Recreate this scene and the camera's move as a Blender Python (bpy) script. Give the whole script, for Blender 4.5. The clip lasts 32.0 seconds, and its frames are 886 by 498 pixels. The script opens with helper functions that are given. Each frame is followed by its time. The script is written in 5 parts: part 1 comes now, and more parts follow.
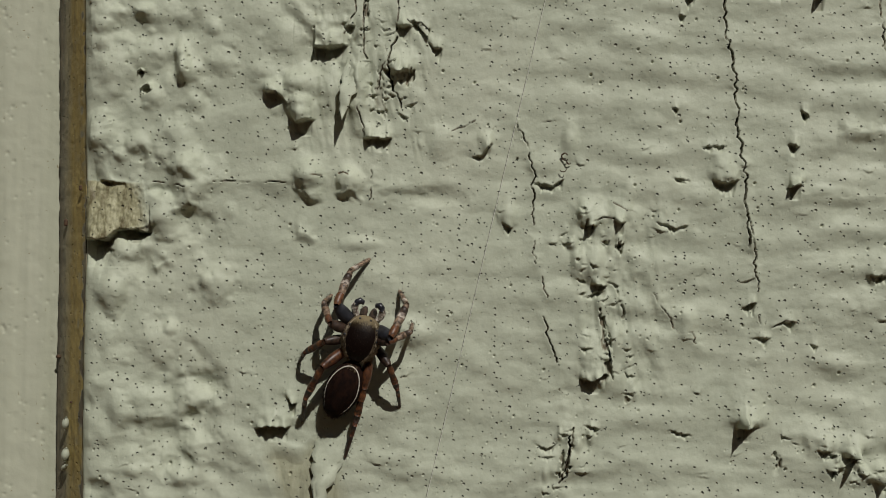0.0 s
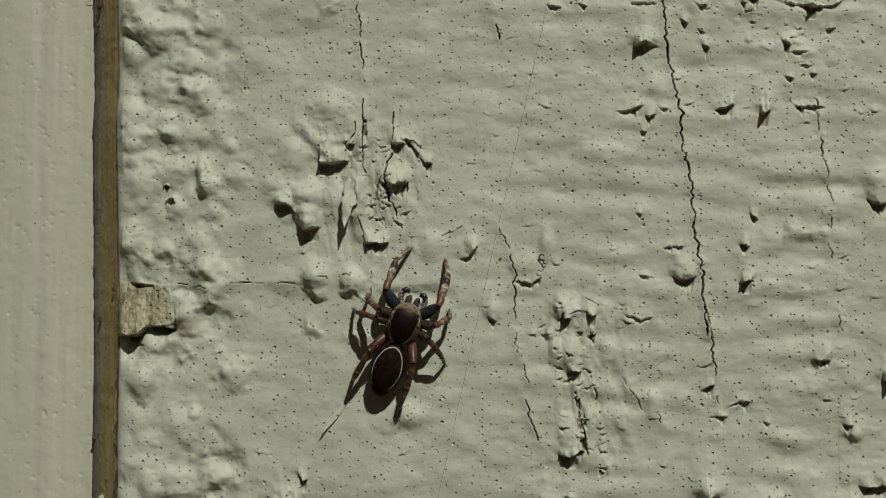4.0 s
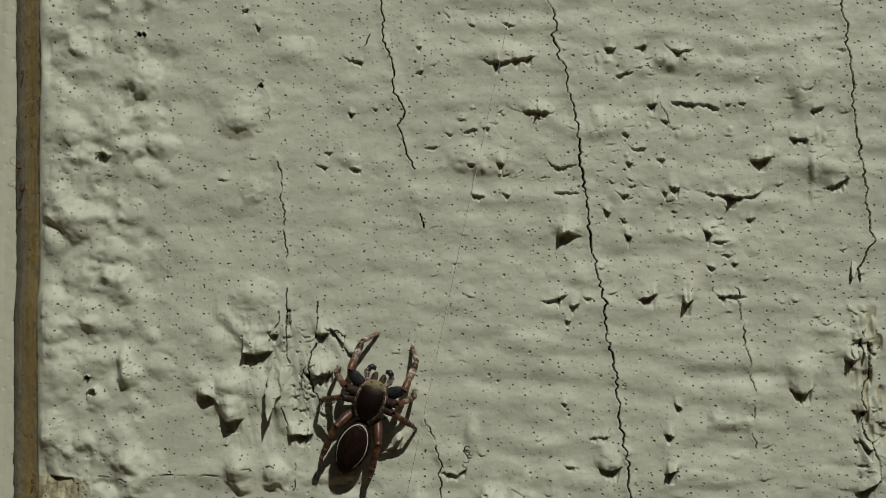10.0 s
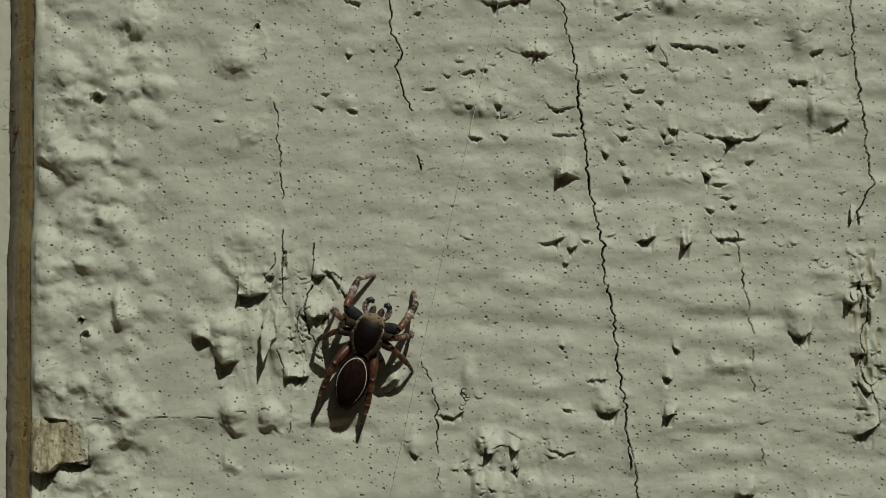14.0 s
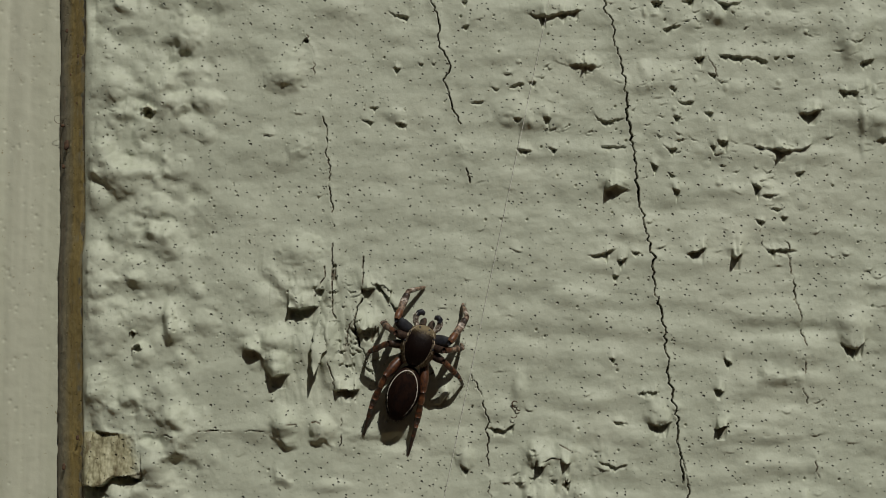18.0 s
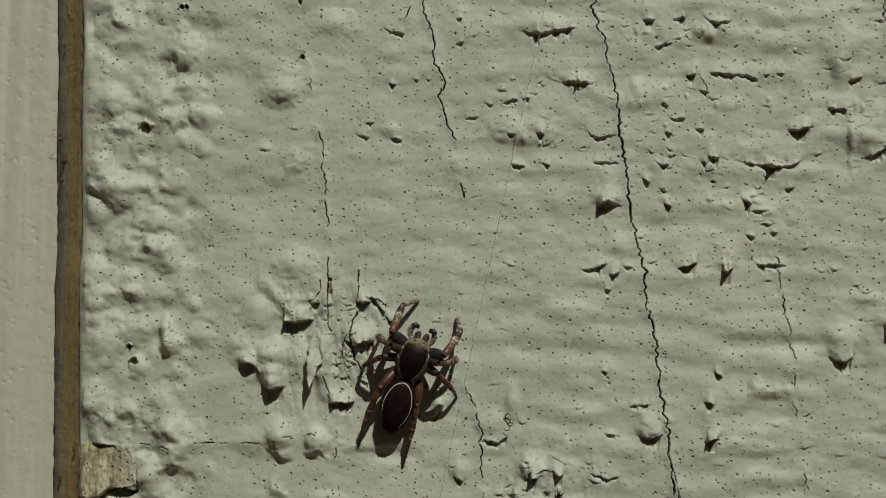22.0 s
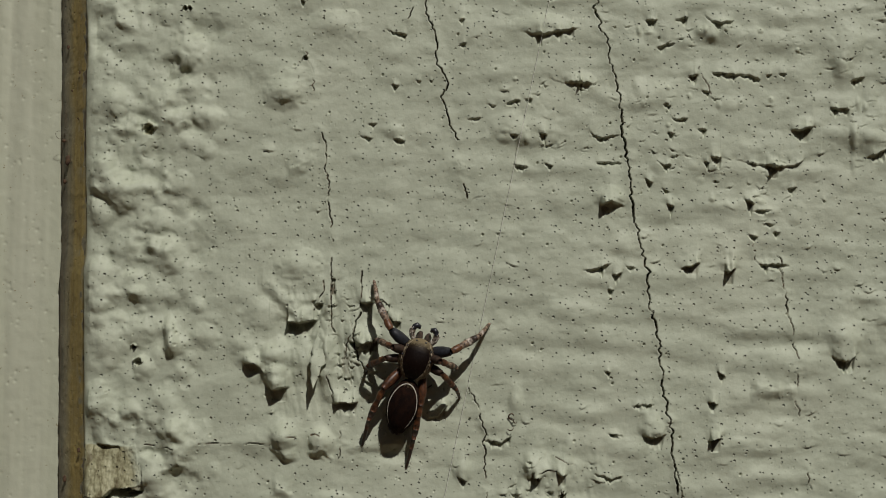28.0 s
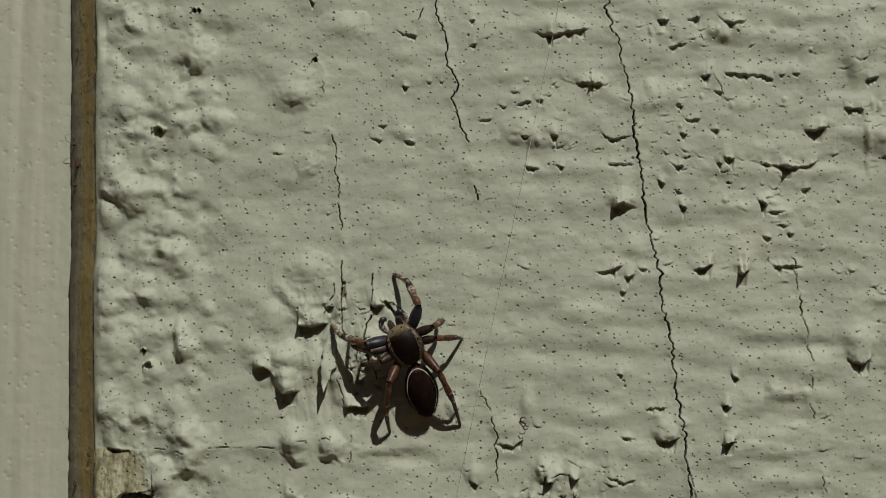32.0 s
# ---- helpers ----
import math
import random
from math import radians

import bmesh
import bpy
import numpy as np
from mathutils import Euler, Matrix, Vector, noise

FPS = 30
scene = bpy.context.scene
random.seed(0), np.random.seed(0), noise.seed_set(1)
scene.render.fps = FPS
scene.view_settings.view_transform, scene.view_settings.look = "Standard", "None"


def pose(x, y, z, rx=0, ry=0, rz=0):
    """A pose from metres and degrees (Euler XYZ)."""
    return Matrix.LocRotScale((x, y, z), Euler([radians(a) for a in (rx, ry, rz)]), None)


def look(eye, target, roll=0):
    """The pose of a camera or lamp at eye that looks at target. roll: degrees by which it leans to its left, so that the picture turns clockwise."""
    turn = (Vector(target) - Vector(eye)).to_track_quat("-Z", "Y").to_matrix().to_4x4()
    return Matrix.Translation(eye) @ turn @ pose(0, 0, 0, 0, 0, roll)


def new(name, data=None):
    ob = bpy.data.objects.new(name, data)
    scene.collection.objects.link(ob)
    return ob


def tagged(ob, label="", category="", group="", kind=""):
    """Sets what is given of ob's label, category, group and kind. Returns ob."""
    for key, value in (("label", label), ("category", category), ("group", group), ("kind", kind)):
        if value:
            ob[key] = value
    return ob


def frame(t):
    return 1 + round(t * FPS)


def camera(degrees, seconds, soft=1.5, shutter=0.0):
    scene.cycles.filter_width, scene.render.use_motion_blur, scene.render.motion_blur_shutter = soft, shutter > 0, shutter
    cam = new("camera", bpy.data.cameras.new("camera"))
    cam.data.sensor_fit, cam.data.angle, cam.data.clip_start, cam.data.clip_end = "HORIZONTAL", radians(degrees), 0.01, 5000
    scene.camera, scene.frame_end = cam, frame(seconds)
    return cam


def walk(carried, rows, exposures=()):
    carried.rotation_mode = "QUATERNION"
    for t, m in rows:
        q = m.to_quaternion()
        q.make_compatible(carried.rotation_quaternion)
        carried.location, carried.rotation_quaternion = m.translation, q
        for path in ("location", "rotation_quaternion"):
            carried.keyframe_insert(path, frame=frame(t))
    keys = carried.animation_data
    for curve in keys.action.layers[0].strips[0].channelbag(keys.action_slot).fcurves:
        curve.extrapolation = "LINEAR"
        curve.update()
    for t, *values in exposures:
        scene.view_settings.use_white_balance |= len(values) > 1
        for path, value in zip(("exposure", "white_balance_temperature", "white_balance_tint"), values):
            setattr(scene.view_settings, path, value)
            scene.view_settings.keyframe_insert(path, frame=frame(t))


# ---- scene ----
cam = camera(40, 32.0, soft=0.65)
walk(cam, [
    (0, pose(-0.00005, -0.05437, -0.01039, 89.948, -1.280, 3.382)),
    (0.5, pose(0.00097, -0.05793, -0.01041, 90.320, -1.227, 3.285)),
    (1, pose(0.00192, -0.06088, -0.01024, 90.592, -1.133, 3.424)),
    (1.5, pose(0.00121, -0.06173, -0.00989, 91.122, -1.063, 2.978)),
    (2, pose(0.00097, -0.06169, -0.00924, 91.379, -1.014, 3.213)),
    (2.5, pose(0.00116, -0.06153, -0.00863, 91.403, -0.869, 3.587)),
    (4.5, pose(0.00130, -0.06127, -0.00645, 91.587, -0.329, 3.851)),
    (5, pose(0.00092, -0.06129, -0.00500, 91.596, -0.177, 3.476)),
    (5.5, pose(0.00069, -0.06126, -0.00404, 92.059, -0.056, 3.169)),
    (6, pose(0.00078, -0.06128, -0.00281, 91.981, 0.071, 3.087)),
    (6.5, pose(0.00076, -0.06128, -0.00264, 92.474, 0.124, 2.895)),
    (7, pose(0.00056, -0.06128, -0.00244, 92.734, 0.196, 2.539)),
    (7.5, pose(0.00088, -0.06126, -0.00208, 92.861, 0.237, 2.513)),
    (8, pose(0.00105, -0.06126, -0.00190, 93.260, 0.213, 2.217)),
    (8.5, pose(0.00164, -0.06124, -0.00158, 93.583, 0.161, 2.253)),
    (9, pose(0.00225, -0.06124, -0.00142, 94.056, 0.104, 2.317)),
    (9.5, pose(0.00264, -0.06124, -0.00086, 94.017, 0.067, 2.179)),
    (10, pose(0.00295, -0.06126, -0.00065, 94.114, 0.035, 1.964)),
    (10.5, pose(0.00317, -0.06122, -0.00086, 94.395, -0.010, 1.736)),
    (11, pose(0.00342, -0.06121, -0.00095, 94.517, -0.048, 1.638)),
    (11.5, pose(0.00340, -0.06120, -0.00083, 94.399, -0.059, 1.396)),
    (12, pose(0.00341, -0.06116, -0.00088, 94.246, -0.062, 1.283)),
    (12.5, pose(0.00331, -0.06114, -0.00126, 94.160, -0.033, 1.163)),
    (13, pose(0.00330, -0.06112, -0.00195, 94.129, -0.078, 1.158)),
    (13.5, pose(0.00317, -0.06088, -0.00268, 94.076, -0.115, 1.344)),
    (14, pose(0.00269, -0.06070, -0.00341, 94.004, -0.144, 1.587)),
    (14.5, pose(0.00241, -0.06059, -0.00400, 94.339, -0.189, 2.104)),
    (15, pose(0.00186, -0.06054, -0.00333, 94.242, -0.180, 2.372)),
    (15.5, pose(0.00165, -0.06051, -0.00326, 94.573, -0.167, 2.751)),
    (17.5, pose(0.00153, -0.06071, -0.00330, 94.508, -0.004, 2.848)),
    (18, pose(0.00138, -0.06075, -0.00341, 94.597, 0.046, 2.703)),
    (18.5, pose(0.00138, -0.06079, -0.00349, 94.707, 0.038, 2.679)),
    (19, pose(0.00125, -0.06089, -0.00338, 94.667, 0.024, 2.547)),
    (19.5, pose(0.00120, -0.06102, -0.00340, 94.751, 0.035, 2.419)),
    (20, pose(0.00120, -0.06117, -0.00322, 94.669, 0.022, 2.369)),
    (20.5, pose(0.00128, -0.06125, -0.00322, 94.769, 0.005, 2.404)),
    (21, pose(0.00102, -0.06136, -0.00294, 94.600, -0.005, 2.112)),
    (21.5, pose(0.00117, -0.06146, -0.00305, 94.793, -0.019, 2.217)),
    (22, pose(0.00115, -0.06150, -0.00316, 94.978, -0.062, 2.178)),
    (22.5, pose(0.00128, -0.06151, -0.00318, 95.059, -0.073, 2.271)),
    (23, pose(0.00133, -0.06154, -0.00301, 94.944, -0.087, 2.320)),
    (23.5, pose(0.00143, -0.06156, -0.00315, 95.098, -0.111, 2.404)),
    (24, pose(0.00136, -0.06158, -0.00308, 95.030, -0.098, 2.339)),
    (24.5, pose(0.00144, -0.06158, -0.00315, 95.093, -0.126, 2.410)),
    (25, pose(0.00146, -0.06157, -0.00320, 95.135, -0.128, 2.429)),
    (25.5, pose(0.00145, -0.06158, -0.00338, 95.288, -0.098, 2.421)),
    (27.5, pose(0.00115, -0.06162, -0.00310, 94.955, 0.034, 2.302)),
    (28, pose(0.00108, -0.06162, -0.00309, 94.924, 0.053, 2.273)),
    (28.5, pose(0.00101, -0.06163, -0.00318, 94.979, 0.104, 2.259)),
    (29, pose(0.00107, -0.06164, -0.00303, 94.831, 0.165, 2.355)),
    (29.5, pose(0.00090, -0.06163, -0.00302, 94.822, 0.237, 2.237)),
    (30, pose(0.00087, -0.06164, -0.00292, 94.714, 0.231, 2.240)),
    (30.5, pose(0.00104, -0.06162, -0.00297, 94.759, 0.243, 2.425)),
    (31, pose(0.00123, -0.06162, -0.00306, 94.842, 0.227, 2.616)),
    (31.5, pose(0.00124, -0.06139, -0.00290, 94.792, 0.207, 2.785)),
    (32, pose(0.00115, -0.06124, -0.00303, 95.014, 0.190, 2.874)),
], exposures=[(0, -0.71), (5, -0.74), (7.5, -0.80), (11, -0.81), (14, -0.86), (23, -0.81), (32, -0.87)])

# ---- light ----
SUN_FROM = Vector((0.45, -1.0, 1.12)).normalized()
world = bpy.data.worlds.new("sky")
scene.world = world
world.use_nodes = True
wn = world.node_tree.nodes
sky = wn.new("ShaderNodeTexSky")
sky.sky_type, sky.sun_disc = "NISHITA", False
sky.sun_elevation = math.asin(SUN_FROM.z)
sky.sun_rotation = math.atan2(SUN_FROM.x, SUN_FROM.y)
sky.air_density, sky.dust_density, sky.ozone_density = 0.45, 2.0, 0.6
world.node_tree.links.new(sky.outputs[0], wn["Background"].inputs[0])
wn["Background"].inputs[1].default_value = 0.027
sun = new("sun", bpy.data.lights.new("sun", "SUN"))
sun.data.energy, sun.data.angle, sun.data.color = 5.0, radians(0.53), (1.0, 0.972, 0.925)
sun.matrix_world = look(SUN_FROM * 2, (0, 0, 0))


# ---- materials ----
MM = 0.001


def mat(name, colour, rough=0.5, metal=0.0):
    m = bpy.data.materials.new(name)
    m.use_nodes = True
    b = m.node_tree.nodes["Principled BSDF"]
    b.inputs["Base Color"].default_value = (*colour, 1)
    b.inputs["Roughness"].default_value = rough
    b.inputs["Metallic"].default_value = metal
    return m, m.node_tree.nodes, m.node_tree.links, b


def noise_at(n, l, scale, detail=3.0, rough=0.6, stretch=(1, 1, 1)):
    """Noise in object space, its scale in cycles a metre."""
    co, mp, tx = n.new("ShaderNodeTexCoord"), n.new("ShaderNodeMapping"), n.new("ShaderNodeTexNoise")
    mp.inputs["Scale"].default_value = stretch
    tx.inputs["Scale"].default_value, tx.inputs["Detail"].default_value, tx.inputs["Roughness"].default_value = scale, detail, rough
    l.new(co.outputs["Object"], mp.inputs["Vector"])
    l.new(mp.outputs["Vector"], tx.inputs["Vector"])
    return tx.outputs["Fac"]


def ramp(n, l, fac, *stops):
    r = n.new("ShaderNodeValToRGB")
    while len(r.color_ramp.elements) < len(stops):
        r.color_ramp.elements.new(0.5)
    for e, (at, c) in zip(r.color_ramp.elements, stops):
        e.position, e.color = at, (*c, 1)
    l.new(fac, r.inputs["Fac"])
    return r.outputs["Color"]


def mixed(n, l, fac, a, b, mode="MIX"):
    x = n.new("ShaderNodeMix")
    x.data_type, x.blend_type = "RGBA", mode
    for slot, v in ((0, fac), (6, a), (7, b)):
        if isinstance(v, float):
            x.inputs[slot].default_value = v
        elif isinstance(v, tuple):
            x.inputs[slot].default_value = (*v, 1)
        else:
            l.new(v, x.inputs[slot])
    return x.outputs[2]


def bumped(n, l, b, fac, strength, distance):
    u = n.new("ShaderNodeBump")
    u.inputs["Strength"].default_value, u.inputs["Distance"].default_value = strength, distance
    l.new(fac, u.inputs["Height"])
    l.new(u.outputs["Normal"], b.inputs["Normal"])


def paint_material():
    """Thick old sage-cream paint; where the film is broken an older cream coat or brown wood shows, and shade is
    painted under its folds.
    """
    m, n, l, b = mat("weathered_paint", (0.5, 0.5, 0.4), 0.42)
    b.inputs["Specular IOR Level"].default_value = 0.35
    tone = ramp(n, l, noise_at(n, l, 260, 4), (0.25, (0.436, 0.466, 0.359)), (0.75, (0.508, 0.538, 0.419)))
    fine = ramp(n, l, noise_at(n, l, 2600, 3), (0.3, (0.88, 0.88, 0.86)), (0.7, (1.0, 1.0, 1.0)))
    tone = mixed(n, l, 1.0, tone, fine, "MULTIPLY")
    warm = ramp(n, l, noise_at(n, l, 120, 3), (0.5, (0, 0, 0)), (0.75, (0.35, 0.35, 0.35)))
    tone = mixed(n, l, warm, tone, (0.545, 0.558, 0.437))
    old = n.new("ShaderNodeAttribute")
    old.attribute_name = "old_coat"
    coat = ramp(n, l, noise_at(n, l, 2600, 5, 0.65, (1, 1, 0.35)), (0.33, (0.13, 0.11, 0.055)), (0.50, (0.30, 0.285, 0.17)), (0.7, (0.44, 0.425, 0.28)))
    tone = mixed(n, l, old.outputs["Fac"], tone, coat)
    # bare wood and dirt, with shade painted under folds and in splits
    bare = n.new("ShaderNodeAttribute")
    bare.attribute_name = "wood_and_shade"
    # wood tone, darkened to carry the deep shade of the splits too
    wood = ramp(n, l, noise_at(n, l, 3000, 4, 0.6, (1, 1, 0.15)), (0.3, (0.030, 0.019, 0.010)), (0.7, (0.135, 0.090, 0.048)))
    edge = n.new("ShaderNodeAttribute")
    edge.attribute_name = "stained_edge"
    olive = ramp(n, l, noise_at(n, l, 1500, 4, 0.65, (1, 1, 0.12)), (0.3, (0.24, 0.18, 0.060)), (0.7, (0.39, 0.30, 0.105)))
    tone = mixed(n, l, edge.outputs["Fac"], tone, olive)
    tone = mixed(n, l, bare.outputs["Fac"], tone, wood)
    l.new(tone, b.inputs["Base Color"])
    gloss = ramp(n, l, noise_at(n, l, 700, 3), (0.3, (0.52, 0.52, 0.52)), (0.7, (0.72, 0.72, 0.72)))
    l.new(gloss, b.inputs["Roughness"])
    # burst air bubbles: tiny pits with dirt in them
    co = n.new("ShaderNodeTexCoord")
    xyz = n.new("ShaderNodeSeparateXYZ")
    flat = n.new("ShaderNodeCombineXYZ")
    l.new(co.outputs["Object"], xyz.inputs[0])
    l.new(xyz.outputs["X"], flat.inputs["X"])
    l.new(xyz.outputs["Z"], flat.inputs["Y"])
    pits = None
    for scale, size, rare in ((2400, 0.165, 0.15), (1600, 0.135, 0.32), (700, 0.066, 0.55)):
        cell = n.new("ShaderNodeTexVoronoi")
        cell.voronoi_dimensions = "2D"
        cell.inputs["Scale"].default_value = scale
        l.new(flat.outputs[0], cell.inputs["Vector"])
        pick = n.new("ShaderNodeSeparateColor")
        l.new(cell.outputs["Color"], pick.inputs[0])
        wide = n.new("ShaderNodeMapRange")
        wide.inputs["From Min"].default_value = rare
        wide.inputs["To Min"].default_value = 0.001
        wide.inputs["To Max"].default_value = size
        l.new(pick.outputs["Red"], wide.inputs["Value"])
        crowd = n.new("ShaderNodeMath")
        crowd.operation = "MULTIPLY"
        l.new(wide.outputs[0], crowd.inputs[0])
        l.new(ramp(n, l, noise_at(n, l, 420 + scale / 10, 2), (0.36, (0.35, 0.35, 0.35)), (0.60, (1, 1, 1))), crowd.inputs[1])
        ratio = n.new("ShaderNodeMath")
        ratio.operation = "DIVIDE"
        l.new(cell.outputs["Distance"], ratio.inputs[0])
        l.new(crowd.outputs[0], ratio.inputs[1])
        deep = ramp(n, l, ratio.outputs[0], (0.12, (1, 1, 1)), (1.0, (0, 0, 0)))
        pits = deep if pits is None else mixed(n, l, 1.0, pits, deep, "LIGHTEN")
    tone = mixed(n, l, ramp(n, l, pits, (0.60, (0, 0, 0)), (0.92, (0.30, 0.30, 0.30))), tone, (0.05, 0.038, 0.026))
    l.new(tone, b.inputs["Base Color"])
    relief = n.new("ShaderNodeBump")
    relief.invert = True
    relief.inputs["Strength"].default_value = 1.0
    relief.inputs["Distance"].default_value = 0.00014
    l.new(pits, relief.inputs["Height"])
    bumped(n, l, b, noise_at(n, l, 4200, 4, 0.6), 0.4, 0.00006)
    l.new(relief.outputs[0], b.inputs["Normal"].links[0].from_node.inputs["Normal"])
    return m


def smooth_paint_material():
    m, n, l, b = mat("smooth_paint", (0.52, 0.53, 0.43), 0.4)
    tone = ramp(n, l, noise_at(n, l, 140, 4, 0.6, (3, 1, 0.25)), (0.3, (0.460, 0.472, 0.360)), (0.7, (0.518, 0.527, 0.410)))
    streak = ramp(n, l, noise_at(n, l, 420, 2, 0.5, (1, 1, 0.03)), (0.35, (0.90, 0.91, 0.88)), (0.6, (1, 1, 1)))
    tone = mixed(n, l, 1.0, tone, streak, "MULTIPLY")
    stain = ramp(n, l, noise_at(n, l, 4200, 2), (0.70, (1, 1, 1)), (0.76, (0.55, 0.47, 0.36)))
    l.new(mixed(n, l, 1.0, tone, stain, "MULTIPLY"), b.inputs["Base Color"])
    bumped(n, l, b, noise_at(n, l, 3000, 3, 0.6), 0.3, 0.00005)
    return m


def mottled(name, dark, light, scale, rough, stretch=(1, 1, 1), bump=0.0):
    m, n, l, b = mat(name, dark, rough)
    f = noise_at(n, l, scale, 4, 0.65, stretch)
    l.new(ramp(n, l, f, (0.35, dark), (0.65, light)), b.inputs["Base Color"])
    if bump:
        bumped(n, l, b, noise_at(n, l, scale * 4, 3, 0.6, stretch), 0.5, bump)
    return m


PAINT = paint_material()
SMOOTH = smooth_paint_material()
RUST = mottled("rusty_dirt", (0.03, 0.018, 0.01), (0.11, 0.06, 0.03), 5000, 0.9)
BOUNCE_EARTH = mottled("bounce_earth", (0.20, 0.125, 0.07), (0.30, 0.19, 0.11), 3, 0.95)
BLOCKER = mottled("blocker_brown", (0.10, 0.06, 0.03), (0.22, 0.14, 0.07), 6, 0.8, (1, 1, 0.2))
SILK, sn, sl, sb = mat("silk", (0.75, 0.74, 0.68), 0.35)
BELLY = mottled("brown_velvet", (0.006, 0.0024, 0.0016), (0.020, 0.0075, 0.0036), 3800, 0.9, (1, 0.6, 1), 0.00004)
WHITE = mottled("white_hair", (0.36, 0.32, 0.26), (0.78, 0.74, 0.65), 9000, 0.7)
SPECKLED = mottled("speckled_leg", (0.014, 0.008, 0.006), (0.36, 0.25, 0.17), 7500, 0.55)
PALE = mottled("pale_speckled_leg", (0.05, 0.03, 0.02), (0.62, 0.54, 0.45), 6500, 0.6)


def carapace_material():
    """Near-black shell; its front third wears golden fur that thins out backwards."""
    m, n, l, b = mat("furred_shell", (0.01, 0.006, 0.004), 0.5)
    b.inputs["Specular IOR Level"].default_value = 0.14
    co = n.new("ShaderNodeTexCoord")
    xyz = n.new("ShaderNodeSeparateXYZ")
    l.new(co.outputs["Generated"], xyz.inputs[0])
    add = n.new("ShaderNodeMath")
    add.operation = "MULTIPLY_ADD"
    add.inputs[1].default_value = 0.16
    l.new(noise_at(n, l, 7000, 3), add.inputs[0])
    l.new(xyz.outputs["Y"], add.inputs[2])
    tone = ramp(n, l, add.outputs[0], (0.78, (0.006, 0.0027, 0.0018)), (0.90, (0.028, 0.018, 0.008)), (1.0, (0.19, 0.15, 0.085)))
    l.new(tone, b.inputs["Base Color"])
    bumped(n, l, b, noise_at(n, l, 12000, 3), 0.5, 0.00003)
    return m


FURRED = carapace_material()
CREAM = mottled("cream_hair", (0.12, 0.085, 0.05), (0.46, 0.38, 0.26), 9000, 0.7)
TAN = mottled("tan_hair", (0.05, 0.028, 0.016), (0.25, 0.165, 0.10), 7000, 0.6)
GOLD = mottled("golden_hair", (0.08, 0.06, 0.028), (0.42, 0.35, 0.20), 9000, 0.6)
BELLY.node_tree.nodes["Principled BSDF"].inputs["Specular IOR Level"].default_value = 0.15
BLACK = mottled("black_gloss", (0.008, 0.008, 0.010), (0.03, 0.03, 0.036), 6000, 0.3)
SLATE = mottled("slate_black", (0.008, 0.009, 0.012), (0.028, 0.029, 0.036), 5000, 0.45)
AMBER = mottled("amber_brown", (0.022, 0.010, 0.006), (0.17, 0.066, 0.024), 6500, 0.45)
RUSSET = mottled("russet_brown", (0.022, 0.010, 0.006), (0.130, 0.048, 0.018), 5600, 0.45)
UMBER = mottled("dark_umber", (0.012, 0.007, 0.005), (0.062, 0.036, 0.023), 5600, 0.5)
HAIR = mottled("brown_hair", (0.020, 0.012, 0.008), (0.11, 0.065, 0.036), 8000, 0.6)


# ---- relief of the painted board, in millimetres ----
rng = np.random.default_rng(7)


def lattice(x, z, sx, sz, seed):
    """Smooth noise, -1 to 1, with cells of sx by sz millimetres."""
    g = np.random.default_rng(seed).uniform(-1, 1, (256, 256))
    g[255, :] = g[0, :]
    g[:, 255] = g[:, 0]
    u, v = x / sx + 1000.0, z / sz + 1000.0
    i, j = np.floor(u).astype(int), np.floor(v).astype(int)
    a, b = u - i, v - j
    a, b = a * a * a * (a * (a * 6 - 15) + 10), b * b * b * (b * (b * 6 - 15) + 10)
    i, j = i % 255, j % 255
    return (g[j, i] * (1 - a) + g[j, i + 1] * a) * (1 - b) + (g[j + 1, i] * (1 - a) + g[j + 1, i + 1] * a) * b


def layered(x, z, sx, sz, seed, octaves=3, fall=0.5):
    out, k = 0, 1.0
    for o in range(octaves):
        out, k = out + k * lattice(x + 3.7 * o, z - 2.9 * o, sx / 2**o, sz / 2**o, seed + o), k * fall
    return out


def spaced(near, far, step, reach):
    """Even steps from near to far, then steps that grow outwards by reach on both sides."""
    mid = np.arange(near, far, step)
    grow, out = step, []
    while sum(out) < reach:
        grow *= 1.25
        out.append(grow)
    out = np.cumsum(out)
    return np.concatenate([near - out[::-1], mid, mid[-1] + out])


STEP = 0.045   # of the rows; the columns are finer
EDGE, LEAN = -19.91, -0.0155
us = spaced(0.9, 44.5, 0.036, 70)
us = np.concatenate([np.linspace(0, 0.9, 26)[:-1], us[us >= 0.9]])
zs = spaced(-23.5, 17.8, STEP, 90)
U, Z = np.meshgrid(us, zs)
edge_line = EDGE + LEAN * Z[:, :1] + 0.06 * layered(0 * Z[:, :1], Z[:, :1], 1, 4.0, 51, 2) + 0.012 * lattice(0 * Z[:, :1], Z[:, :1], 1, 0.5, 56)
X = EDGE + U + (edge_line - EDGE) * np.exp(-U / 1.5)
REL = np.zeros_like(X)
OLD = np.zeros_like(X)
# bare wood and dirt, plus painted shade of folds and splits
BARE_SHADE = np.zeros_like(X)


def region(x0, x1, z0, z1):
    i, j = np.searchsorted(us, (x0 - EDGE - 0.3, x1 - EDGE + 0.3)), np.searchsorted(zs, (z0, z1))
    return slice(j[0], j[1]), slice(i[0], i[1])


def within(v, lo, hi, soft):
    return np.clip((v - lo) / soft, 0, 1) * np.clip((hi - v) / soft, 0, 1)


